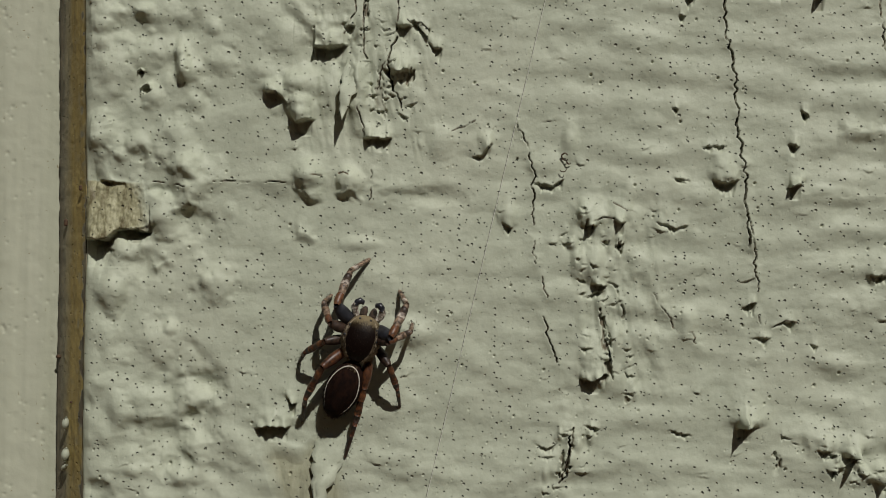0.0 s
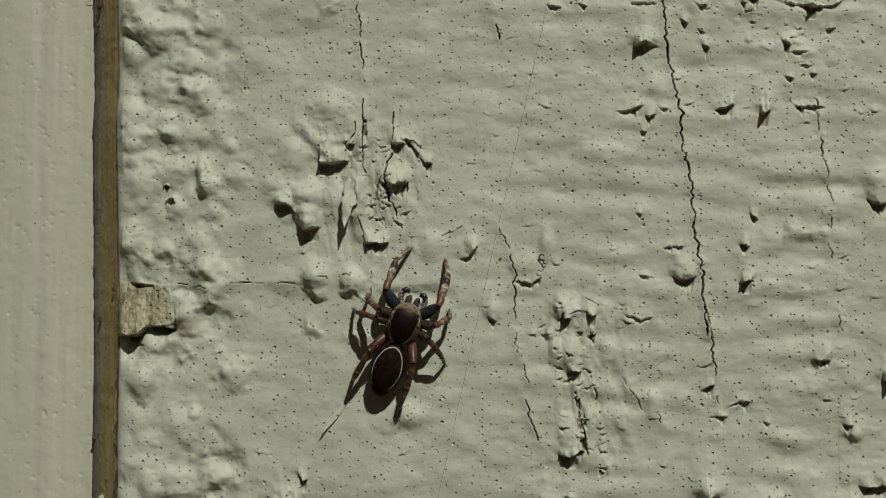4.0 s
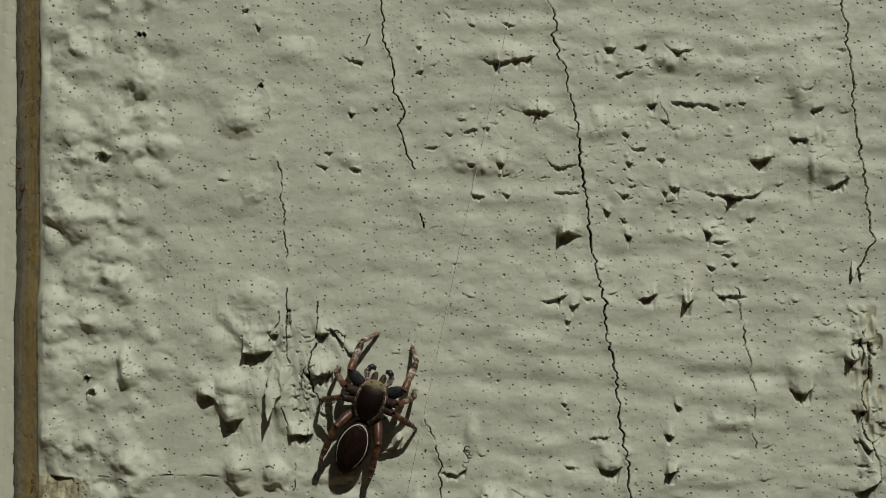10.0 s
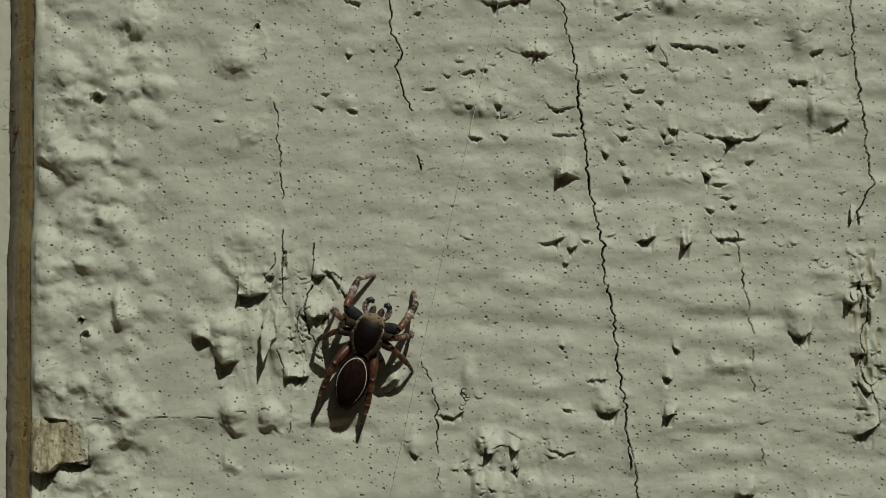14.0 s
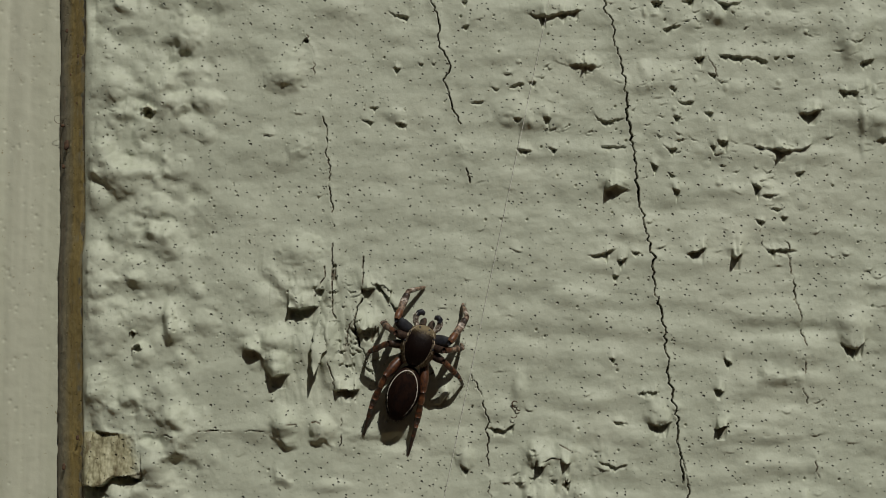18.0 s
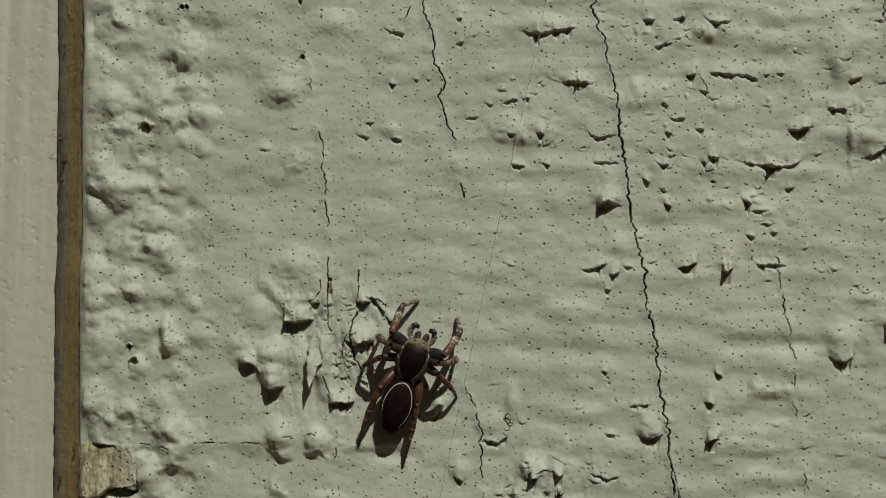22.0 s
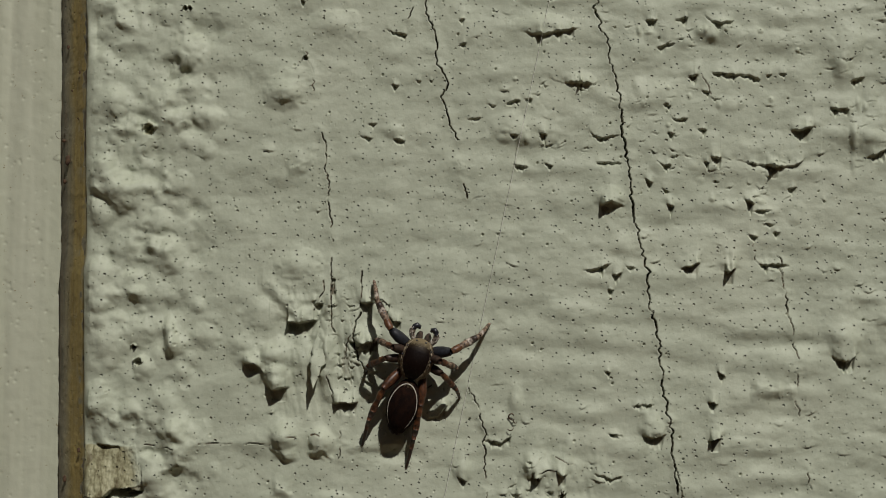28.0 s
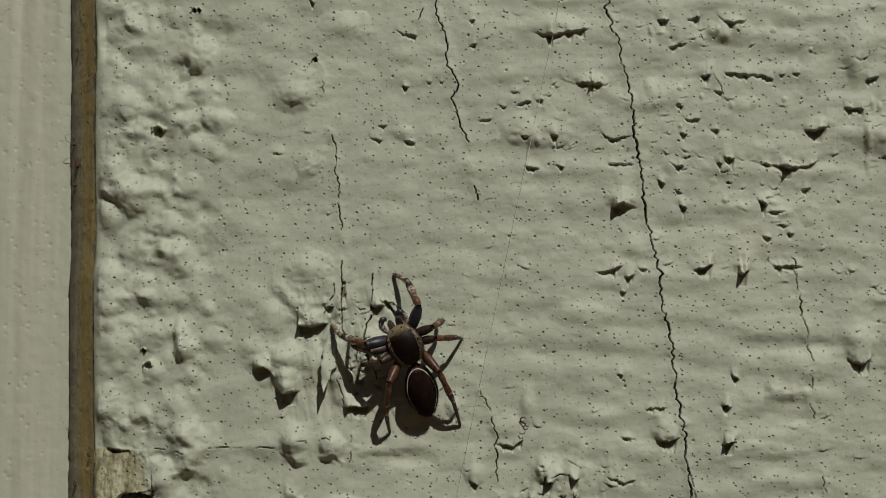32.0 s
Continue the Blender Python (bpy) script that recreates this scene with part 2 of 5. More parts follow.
def lip(x, z, wide, drop, lobes=0):
    """A hanging nodule of paint: it swells towards its lower edge, which ends in one or a few pointed lobes."""
    k = region(x - wide - 0.4, x + wide + 0.4, z - 2.6, z + 2.6)
    a, b = X[k], Z[k]
    seed = int(abs(x * 131 + z * 17)) % 9000
    r = random.Random(seed)
    half = 0.5 * wide + 0.06
    count = lobes or max(1, round(wide / 0.62))
    main = r.randrange(count)
    aw = a + 0.05 * lattice(a, b, 0.22, 0.22, seed + 5) + 0.10 * (b - z)
    prof = np.zeros_like(a)
    for i in range(count):
        c = x + half * ((2 * i + 1) / count - 1 + r.uniform(-0.5, 0.5) / count)
        tall = 1.0 if i == main else r.uniform(0.2, 0.75)
        w = max(0.13, half / count * r.uniform(0.9, 1.5)) * (1.25 if i == main else 1.0)
        skew = r.uniform(-0.45, 0.45)
        q = np.where(aw > c, (aw - c) / (w * (1 + skew)), (c - aw) / (w * (1 - skew)))
        prof = np.maximum(prof, tall * np.clip(1 - q ** r.uniform(1.0, 1.7), 0, 1) ** 0.9)
    prof = prof * (1 - 0.22 * np.abs(lattice(aw, 0 * b, 0.20, 1, seed + 7)))
    env = np.clip(1 - (np.abs(a - x) / (half * 1.1)) ** 2, 0, 1)
    prof = np.maximum(prof, 0.22 * env * (0.6 + 0.4 * lattice(a, b, 0.3, 1, seed + 1)))
    lean, bow = 0.28 * math.sin(seed * 1.7), 0.5 * math.sin(seed * 2.9 + 1)
    line = lean * (a - x) + bow * wide * 0.3 * (1 - env) - 0.10 * drop * prof + 0.06 * lattice(a, 0 * b, 0.35, 1, seed + 2) + 0.02 * lattice(a, b, 0.1, 0.1, seed + 3)
    d = b - z - line * np.exp(-np.abs(b - z) / 0.5)
    up = np.clip(d, 0, None)
    body = np.exp(-((up / (0.30 + 0.60 * drop)) ** 2)) * (d > 0) + np.clip(1 + d / 0.02, 0, 1) * (d <= 0)
    near = np.exp(-up / (0.07 + 0.10 * drop))
    soft = np.exp(-(((a - x) / (half * 0.9 + 0.22)) ** 2)) * 0.55
    REL[k] += 0.72 * drop * (prof * near + soft * (1 - near)) * body * (1 + 0.2 * lattice(a, b, 0.3, 0.25, seed + 4))
    below = np.exp(np.minimum(d, 0) / (0.10 + 0.34 * drop)) * np.clip(-d / 0.03, 0, 1) * np.clip((d + 2.4) / 0.8, 0, 1)
    REL[k] -= 0.34 * drop * np.clip(prof * 1.4, 0, 1) * below
    # brown painted below the edge, where the nodule's shade falls
    BARE_SHADE[k] = np.maximum(BARE_SHADE[k], min(1.0, 2.6 * drop) * np.clip(prof * 2 - 0.25, 0, 1) * np.clip(below * 2.6 - 1.0, 0, 0.5))


def lump(x, z, rx, rz, high):
    """A swelling with a soft crown and an uneven, creased foot."""
    k = region(x - 3 * rx, x + 3 * rx, z - 3 * rz, z + 3 * rz)
    a, b = X[k], Z[k]
    seed = int(abs(x * 37 + z * 71)) % 9000
    r2 = ((a - x) / rx) ** 2 + ((b - z) / rz) ** 2
    wob = np.maximum(1 + 0.35 * lattice(a, b, 0.6, 0.5, seed) + 0.15 * lattice(a, b, 0.22, 0.2, seed + 1), 0.5)
    REL[k] += high * (0.75 * np.exp(-r2 * wob**0.5) + 0.40 * np.clip(1 - r2 * wob / 1.7, 0, 1) ** 1.2)


def blister(x, z, rx, rz, high):
    """A swelling with a creased, uneven foot."""
    k = region(x - 2.4 * rx, x + 2.4 * rx, z - 2.4 * rz, z + 2.4 * rz)
    a, b = X[k], Z[k]
    seed = int(abs(x * 77 + z * 53)) % 9000
    r2 = (((a - x) / rx) ** 2 + ((b - z) / rz) ** 2) * np.maximum(1 + 0.45 * lattice(a, b, 0.7, 0.6, seed) + 0.12 * lattice(a, b, 0.25, 0.25, seed + 1), 0.55)
    REL[k] += 1.15 * high * np.clip(1 - r2 / 2.6, 0, 1) ** 2


def hole(x, z, rx, rz, deep=0.75, wood=0.75):
    """A break in the paint film with a ragged rim, down to the brown wood."""
    k = region(x - 2.2 * rx - 0.3, x + 2.2 * rx + 0.3, z - 2 * rz - 0.5, z + 2 * rz + 0.9)
    a, b = X[k], Z[k]
    seed = int(abs(x * 97 + z * 31)) % 9000
    wob = 1 + 0.32 * lattice(a, b, 0.42, 0.42, seed) + 0.2 * lattice(a, b, 0.16, 0.16, seed + 1)
    r = np.sqrt(((a - x) / rx) ** 2 + ((b - z) / rz) ** 2) / wob
    edge = np.clip((1.05 - r) / 0.22, 0, 1)
    REL[k] -= deep * edge * (0.85 + 0.3 * lattice(a, b, 0.3, 0.5, seed + 2))
    REL[k] += 0.20 * np.exp(-((r - 1.25) / 0.3) ** 2) * (b > z)
    BARE_SHADE[k] = np.maximum(BARE_SHADE[k], wood * np.clip((0.95 - r) / 0.1, 0, 1))


def ledge(points, rise, fall=0.03):
    """A fold of the film: from above it swells towards its lower edge, through points of x, z and height, and breaks off there."""
    p = np.array(points, float)
    k = region(p[0, 0] - 0.6, p[-1, 0] + 0.6, p[:, 1].min() - 3 * fall - 0.5, p[:, 1].max() + 2.6 * rise + 0.3)
    a, b = X[k], Z[k]
    seed = int(abs(p[0, 0] * 173 + p[0, 1] * 41)) % 9000
    sharp = fall < 0.1
    aw = a + (0.035 if sharp else 0.12) * lattice(a, b, 0.16 if sharp else 0.5, 0.3, seed)
    line = np.interp(aw, p[:, 0], p[:, 1]) + (0.03 if sharp else 0.08) * lattice(a, 0 * b, 0.13 if sharp else 0.4, 1, seed + 1)
    top = p[:, 2].max()
    proud = np.interp(top, (0.3, 0.6), (0.45, 0.90)) if sharp else 1.0
    coarse = np.interp(aw, p[:, 0], p[:, 2])
    end = (0.05 + 0.28 * top) if sharp else 0.3
    coarse = coarse * np.clip((aw - p[0, 0]) / end + 0.7, 0, 1) * np.clip((p[-1, 0] - aw) / end + 0.7, 0, 1)
    high = coarse * np.clip(1 + 0.25 * lattice(a, 0 * b, (0.20 if top > 0.45 else 0.09) if sharp else 0.6, 1, seed + 2), 0.4, 1.4)
    span = p[-1, 0] - p[0, 0]
    mean = np.interp(np.linspace(p[0, 0], p[-1, 0], 30), p[:, 0], p[:, 2]).mean()
    swell = (np.interp(top, (0.3, 0.6), (0.25, 0.70)) if sharp else 0.6) * mean * np.exp(-(((a - 0.5 * (p[0, 0] + p[-1, 0])) / (0.55 * span + 0.25)) ** 2))
    d = b - line
    up = np.clip(d, 0, None)
    near = np.exp(-((up / (0.12 + (0.18 if sharp else 0.4) * rise)) ** 1.3))
    body = np.exp(-((up / rise) ** 1.6)) * (1 + 0.22 * lattice(a, b, 0.35, 0.3, seed + 3))
    rim = np.exp(-up / 0.14)
    crest = high * rim + coarse * (1 - rim) * (1 + 0.25 * lattice(a, b, 0.45, 0.8, seed + 4))
    drop = np.clip(1 + d / fall, 0, 1)
    if not sharp:
        drop = drop * drop * (3 - 2 * drop)
    REL[k] += (proud * crest * near + swell * (1 - near)) * np.where(d >= 0, body, drop)
    if sharp:
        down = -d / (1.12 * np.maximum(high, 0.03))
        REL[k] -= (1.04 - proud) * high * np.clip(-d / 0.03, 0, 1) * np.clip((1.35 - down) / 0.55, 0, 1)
        # brown painted over the reach of the fold's cast shadow
        BARE_SHADE[k] = np.maximum(BARE_SHADE[k], 0.45 * np.clip(high * 3, 0, 1) * np.clip(-d / 0.05, 0, 1) * np.clip((0.95 - down) / 0.3, 0, 1))


def torn(x, z, rx, rz, deep=0.16, lean=0.0, wood=0.85):
    """A ragged patch where shreds of the film are gone and brown dirt sits between them."""
    k = region(x - rx - 0.6, x + rx + 0.6, z - rz - 0.4, z + rz + 0.4)
    a, b = X[k] - lean * (Z[k] - z), Z[k]
    seed = int(abs(x * 61 + z * 29)) % 9000
    r2 = ((a - x) / rx) ** 2 + ((b - z) / rz) ** 2
    shred = lattice(a, b, 0.13, 0.5, seed) + 0.7 * lattice(a, b, 0.08, 0.16, seed + 1) + 0.5 * lattice(a, b, 0.5, 0.6, seed + 2)
    gone = np.clip((0.9 - r2 + 0.9 * shred - 0.55) / 0.25, 0, 1) * np.clip((1.6 - r2) / 0.4, 0, 1)
    REL[k] += 0.6 * deep * np.clip(1.2 - r2, 0, 1) * lattice(a, b, 0.3, 0.8, seed + 4) - deep * gone
    BARE_SHADE[k] = np.maximum(BARE_SHADE[k], wood * gone * np.clip(0.75 + 0.6 * lattice(a, b, 0.1, 0.2, seed + 3), 0, 1))


def crack(path, wide, deep, wob=1.0):
    """A wandering split in the paint through the given turning points."""
    p = np.array(path, float)
    k = region(p[:, 0].min() - 0.8, p[:, 0].max() + 0.8, p[:, 1].min() - 0.5, p[:, 1].max() + 0.5)
    a, b = X[k], Z[k]
    seed = int(abs(p[0, 0] * 211 + p[0, 1] * 57)) % 9000
    ww = a + wob * (0.09 * lattice(0 * a, b, 1, 0.50, seed) + 0.075 * lattice(0 * a, b, 1, 0.21, seed + 1) + 0.03 * lattice(0 * a, b, 1, 0.10, seed + 7))
    hh = b + 0.05 * lattice(a, 0 * b, 0.3, 1, seed + 2)
    far = np.full(a.shape, 9.0)
    for (x0, z0), (x1, z1) in zip(p, p[1:]):
        dx, dz = x1 - x0, z1 - z0
        t = np.clip(((ww - x0) * dx + (hh - z0) * dz) / (dx * dx + dz * dz), 0, 1)
        far = np.minimum(far, np.hypot(ww - x0 - t * dx, hh - z0 - t * dz))
    w = wide * np.clip(0.60 + 0.75 * lattice(a, b, 0.9, 0.8, seed + 3) + 0.4 * lattice(a, b, 0.2, 0.16, seed + 8), 0.06, 1.5) * 0.30
    w = np.maximum(0.86 * w, 0.008)
    whole = np.clip((wide - 0.04) / 0.05, 0.0, 1.0)
    gap = np.clip(0.75 + 1.6 * lattice(a, b, 0.45, 0.40, seed + 5) + whole, 0, 1)
    cut = np.clip((0.9 * w + 0.012 - far) / 0.024, 0, 1) * gap
    REL[k] += 0.05 * np.exp(-((far / 0.25) ** 2)) - (0.8 + 1.2 * whole) * deep * cut
    # dark wood colour, wider than the cut, paints in the split's deep shade
    BARE_SHADE[k] = np.maximum(BARE_SHADE[k], np.clip((0.9 * w + 0.034 - far) / 0.024, 0, 1) * gap)


def build_relief():
    """Brush ridges, drips and lumps; then folds, breaks, splits and pores."""
    global REL, OLD
    right = within(X, -3, 60, 6)
    left = within(X, -24, -13.6, 1.8)
    REL += 0.07 * layered(X, Z, 5.5, 4.0, 11, 2)
    REL += (0.014 + 0.012 * right) * layered(X, Z, 2.0, 0.8, 21, 3, 0.45)
    REL += 0.012 * layered(X, Z, 0.8, 0.65, 27, 3, 0.45) + 0.03 * np.clip(layered(X, Z, 1.7, 1.1, 29, 2), 0, 1)
    wave = Z + 0.35 * lattice(X, Z, 3.0, 1.8, 33) + 0.04 * X
    REL += (0.046 + 0.024 * within(Z, -60, -1, 4)) * right * np.sin(wave * 2 * math.pi / 1.74 + 2.9) * np.clip(0.6 + 0.7 * lattice(X, Z, 5, 3, 35), 0, 1)
    bank = within(X, 11.9, 18.0, 1.3) * within(Z, -12.0, -0.5, 1.2)
    saw = (Z + 5.75 + 0.16 * lattice(X, Z, 1.8, 1.0, 37)) * 2 * math.pi / 1.82
    REL += 0.13 * bank * (0.5 + 0.5 * np.sin(saw + 0.45 * np.cos(saw))) ** 1.2 * (1 + 0.4 * lattice(X, Z, 1.2, 0.9, 39))
    REL += left * 0.10 * layered(X, Z, 1.9, 2.2, 45, 3)
    REL += (0.028 + 0.012 * right) * layered(X, Z, 1.5, 0.95, 131, 2, 0.4)
    middle = within(X, -13.6, -8, 3) * within(Z, -14, 16, 3)
    REL += 0.05 * middle * layered(X, Z, 1.6, 1.2, 47, 2)
    # blisters: crowded along the corner of the board, scattered elsewhere
    for _ in range(220):
        r = rng.uniform(0.25, 0.8)
        blister(rng.uniform(-19.6, -13.4), rng.uniform(-23, 17.5), r * rng.uniform(0.8, 1.3), r, 0.48 * r * rng.uniform(-0.85, 1.05))
    for _ in range(170):
        r = rng.uniform(0.12, 0.34)
        blister(rng.uniform(-19.7, -12.5), rng.uniform(-23, 17.5), r * rng.uniform(0.8, 1.5), r, 0.38 * r * rng.uniform(-0.9, 0.9))
    for _ in range(520):
        r = rng.uniform(0.25, 0.9)
        blister(rng.uniform(-13.5, 24), rng.uniform(-23, 17.5), r * rng.uniform(0.9, 1.9), r * 0.8, 0.12 * r * rng.uniform(-0.6, 1.2))
    # small folds and nicks, most of them on the brushed side
    for _ in range(150):
        x = rng.uniform(-19, 24) if rng.uniform() < 0.35 else rng.uniform(0, 24)
        lip(x, rng.uniform(-23, 17.5), rng.uniform(0.10, 0.30), 0.05 + 0.12 * rng.uniform(0, 1) ** 2)
    low = within(Z, -60, -17.5, 2.0)
    REL += 0.09 * low * layered(X, Z, 2.6, 1.0, 61, 2)
    crack([(5.7, 18.0), (6.23, 16.51), (6.51, 15.33), (6.53, 14.31), (7.05, 12.95), (7.66, 10.44), (7.86, 7.67), (8.17, 5.06), (8.49, 2.76), (8.90, 1.76), (9.02, -0.24), (9.36, -1.80), (9.54, -3.35), (9.68, -5.03), (9.94, -6.85), (10.14, -8.66), (10.28, -10.04)], 0.11, 0.55)
    crack([(10.13, -8.62), (10.35, -9.86), (10.70, -11.97)], 0.07, 0.4)
    crack([(10.77, -13.09), (10.83, -13.84)], 0.05, 0.3)
    crack([(-2.69, 18.09), (-2.39, 16.59), (-2.16, 15.41), (-2.24, 14.39), (-1.72, 13.5), (-1.62, 11.75), (-1.22, 11.16), (-1.1, 10.72), (-1.36, 10.0), (-1.04, 9.27), (-0.93, 8.54), (-0.61, 7.88)], 0.085, 0.5, 0.8)
    crack([(-0.54, 6.75), (-0.45, 6.34)], 0.05, 0.3)
    crack([(-0.34, 5.59), (-0.02, 4.80)], 0.07, 0.4)
    crack([(-7.78, 8.55), (-7.45, 7.75), (-7.32, 5.85), (-7.19, 4.39), (-6.99, 2.65)], 0.06, 0.4)
    crack([(-0.08, -4.78), (0.38, -5.62), (0.60, -6.75), (0.72, -7.87), (0.85, -9.26)], 0.06, 0.4)
    crack([(0.71, -9.95), (0.89, -10.95)], 0.05, 0.35)
    crack([(1.25, -11.58), (1.37, -12.45)], 0.05, 0.35)
    crack([(1.36, -13.33), (1.64, -14.33), (1.91, -15.33)], 0.06, 0.4)
    crack([(2.06, -16.59), (2.23, -17.21)], 0.05, 0.3)
    crack([(2.73, -18.58), (2.51, -19.59), (2.28, -20.60)], 0.08, 0.4)
    crack([(15.39, 1.89), (15.73, 0.89), (15.97, -0.81), (16.16, -2.50), (16.31, -3.34)], 0.06, 0.4)
    crack([(16.26, -4.04), (16.33, -4.74)], 0.05, 0.3)
    crack([(16.20, -5.43), (16.41, -6.13)], 0.05, 0.3)
    crack([(16.62, -8.76), (16.74, -9.72)], 0.05, 0.3)
    crack([(21.06, 16.65), (21.14, 15.25), (21.30, 13.65), (21.43, 12.20), (21.63, 9.89), (21.90, 8.16), (22.06, 5.88), (22.33, 4.17), (21.59, 2.76), (21.52, 2.05)], 0.11, 0.55)
    crack([(21.57, -0.62), (21.98, -1.74), (22.02, -2.58), (21.66, -3.41), (21.62, -5.08), (22.06, -6.18), (22.37, -7.01), (22.38, -7.83)], 0.09, 0.5)
    crack([(23.74, 14.80), (23.75, 13.34)], 0.06, 0.3)
    crack([(-13.69, -7.62), (-12.11, -7.59), (-10.39, -7.58)], 0.06, 0.25)
    crack([(-16.58, -7.67), (-14.98, -7.86)], 0.05, 0.2)
    crack([(-8.38, 12.49), (-8.16, 11.45), (-7.92, 10.41)], 0.05, 0.2)
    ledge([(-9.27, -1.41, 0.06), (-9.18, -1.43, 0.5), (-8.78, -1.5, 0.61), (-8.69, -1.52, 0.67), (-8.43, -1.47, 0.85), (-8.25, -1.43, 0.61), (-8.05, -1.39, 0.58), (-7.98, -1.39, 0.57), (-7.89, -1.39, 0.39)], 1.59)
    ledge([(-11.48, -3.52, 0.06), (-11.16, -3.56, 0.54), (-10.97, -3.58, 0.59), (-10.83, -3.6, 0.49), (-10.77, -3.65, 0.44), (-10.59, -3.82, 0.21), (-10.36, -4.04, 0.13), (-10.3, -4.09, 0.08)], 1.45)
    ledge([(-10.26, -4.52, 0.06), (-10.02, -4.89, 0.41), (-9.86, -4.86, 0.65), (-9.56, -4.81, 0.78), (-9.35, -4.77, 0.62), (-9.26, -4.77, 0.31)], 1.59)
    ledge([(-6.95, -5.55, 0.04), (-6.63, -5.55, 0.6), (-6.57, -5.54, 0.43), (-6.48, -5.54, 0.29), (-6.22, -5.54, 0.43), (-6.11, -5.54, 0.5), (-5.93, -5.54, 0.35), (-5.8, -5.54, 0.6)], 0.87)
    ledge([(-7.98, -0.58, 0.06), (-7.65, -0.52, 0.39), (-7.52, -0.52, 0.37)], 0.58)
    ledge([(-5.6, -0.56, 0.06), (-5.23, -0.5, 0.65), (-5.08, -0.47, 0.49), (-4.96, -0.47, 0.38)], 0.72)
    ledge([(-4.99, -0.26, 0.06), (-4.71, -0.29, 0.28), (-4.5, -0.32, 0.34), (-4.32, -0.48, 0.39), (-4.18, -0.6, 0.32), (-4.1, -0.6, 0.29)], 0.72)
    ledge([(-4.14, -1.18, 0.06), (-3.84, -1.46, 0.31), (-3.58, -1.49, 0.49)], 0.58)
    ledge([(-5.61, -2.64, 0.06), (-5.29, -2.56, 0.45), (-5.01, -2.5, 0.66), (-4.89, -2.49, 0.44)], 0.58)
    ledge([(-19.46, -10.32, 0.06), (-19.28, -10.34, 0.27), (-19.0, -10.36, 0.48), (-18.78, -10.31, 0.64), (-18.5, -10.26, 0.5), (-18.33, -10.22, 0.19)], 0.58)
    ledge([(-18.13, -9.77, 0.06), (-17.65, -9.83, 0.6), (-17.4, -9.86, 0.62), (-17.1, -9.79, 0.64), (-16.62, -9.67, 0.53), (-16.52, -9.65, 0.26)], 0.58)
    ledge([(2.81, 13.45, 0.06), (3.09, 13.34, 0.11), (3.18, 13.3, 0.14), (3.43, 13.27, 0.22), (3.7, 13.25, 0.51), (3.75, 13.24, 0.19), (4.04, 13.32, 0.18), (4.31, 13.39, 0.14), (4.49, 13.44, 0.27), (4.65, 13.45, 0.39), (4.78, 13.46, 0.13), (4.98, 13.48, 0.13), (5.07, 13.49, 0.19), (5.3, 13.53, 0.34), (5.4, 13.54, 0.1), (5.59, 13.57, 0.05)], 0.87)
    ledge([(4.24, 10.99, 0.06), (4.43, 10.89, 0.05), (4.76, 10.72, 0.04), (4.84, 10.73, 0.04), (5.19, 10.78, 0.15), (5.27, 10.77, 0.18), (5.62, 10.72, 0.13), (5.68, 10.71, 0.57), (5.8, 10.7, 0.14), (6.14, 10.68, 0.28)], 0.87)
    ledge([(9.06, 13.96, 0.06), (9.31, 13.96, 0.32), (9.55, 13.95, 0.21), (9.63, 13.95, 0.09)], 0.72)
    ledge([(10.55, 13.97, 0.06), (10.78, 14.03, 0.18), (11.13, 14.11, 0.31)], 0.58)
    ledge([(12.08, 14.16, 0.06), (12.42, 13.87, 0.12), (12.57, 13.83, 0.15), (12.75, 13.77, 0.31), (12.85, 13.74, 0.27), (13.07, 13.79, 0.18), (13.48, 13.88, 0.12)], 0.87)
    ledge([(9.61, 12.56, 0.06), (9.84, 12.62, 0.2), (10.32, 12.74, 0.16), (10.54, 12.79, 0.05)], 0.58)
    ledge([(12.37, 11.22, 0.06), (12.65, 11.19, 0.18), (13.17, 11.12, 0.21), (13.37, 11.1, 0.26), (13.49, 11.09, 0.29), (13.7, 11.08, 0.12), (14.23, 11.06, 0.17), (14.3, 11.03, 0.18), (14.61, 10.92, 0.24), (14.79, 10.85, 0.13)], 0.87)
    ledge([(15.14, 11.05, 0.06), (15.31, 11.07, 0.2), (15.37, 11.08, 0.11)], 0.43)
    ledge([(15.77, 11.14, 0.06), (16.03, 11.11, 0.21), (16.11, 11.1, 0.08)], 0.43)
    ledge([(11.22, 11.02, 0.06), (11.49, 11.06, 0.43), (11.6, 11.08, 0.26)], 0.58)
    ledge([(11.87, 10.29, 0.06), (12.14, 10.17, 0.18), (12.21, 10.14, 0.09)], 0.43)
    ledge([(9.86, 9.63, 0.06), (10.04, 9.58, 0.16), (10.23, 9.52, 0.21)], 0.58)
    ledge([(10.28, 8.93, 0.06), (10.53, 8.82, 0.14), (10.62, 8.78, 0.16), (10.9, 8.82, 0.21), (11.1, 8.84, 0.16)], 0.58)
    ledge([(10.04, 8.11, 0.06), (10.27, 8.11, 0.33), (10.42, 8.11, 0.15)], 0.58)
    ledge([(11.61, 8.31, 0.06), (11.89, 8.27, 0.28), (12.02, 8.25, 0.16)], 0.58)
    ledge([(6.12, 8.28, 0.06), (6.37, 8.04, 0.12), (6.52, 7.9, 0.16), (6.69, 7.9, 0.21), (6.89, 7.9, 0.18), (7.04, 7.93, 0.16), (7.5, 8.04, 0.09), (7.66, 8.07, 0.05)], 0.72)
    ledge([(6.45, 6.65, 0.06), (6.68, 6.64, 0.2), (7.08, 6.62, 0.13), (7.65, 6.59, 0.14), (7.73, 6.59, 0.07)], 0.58)
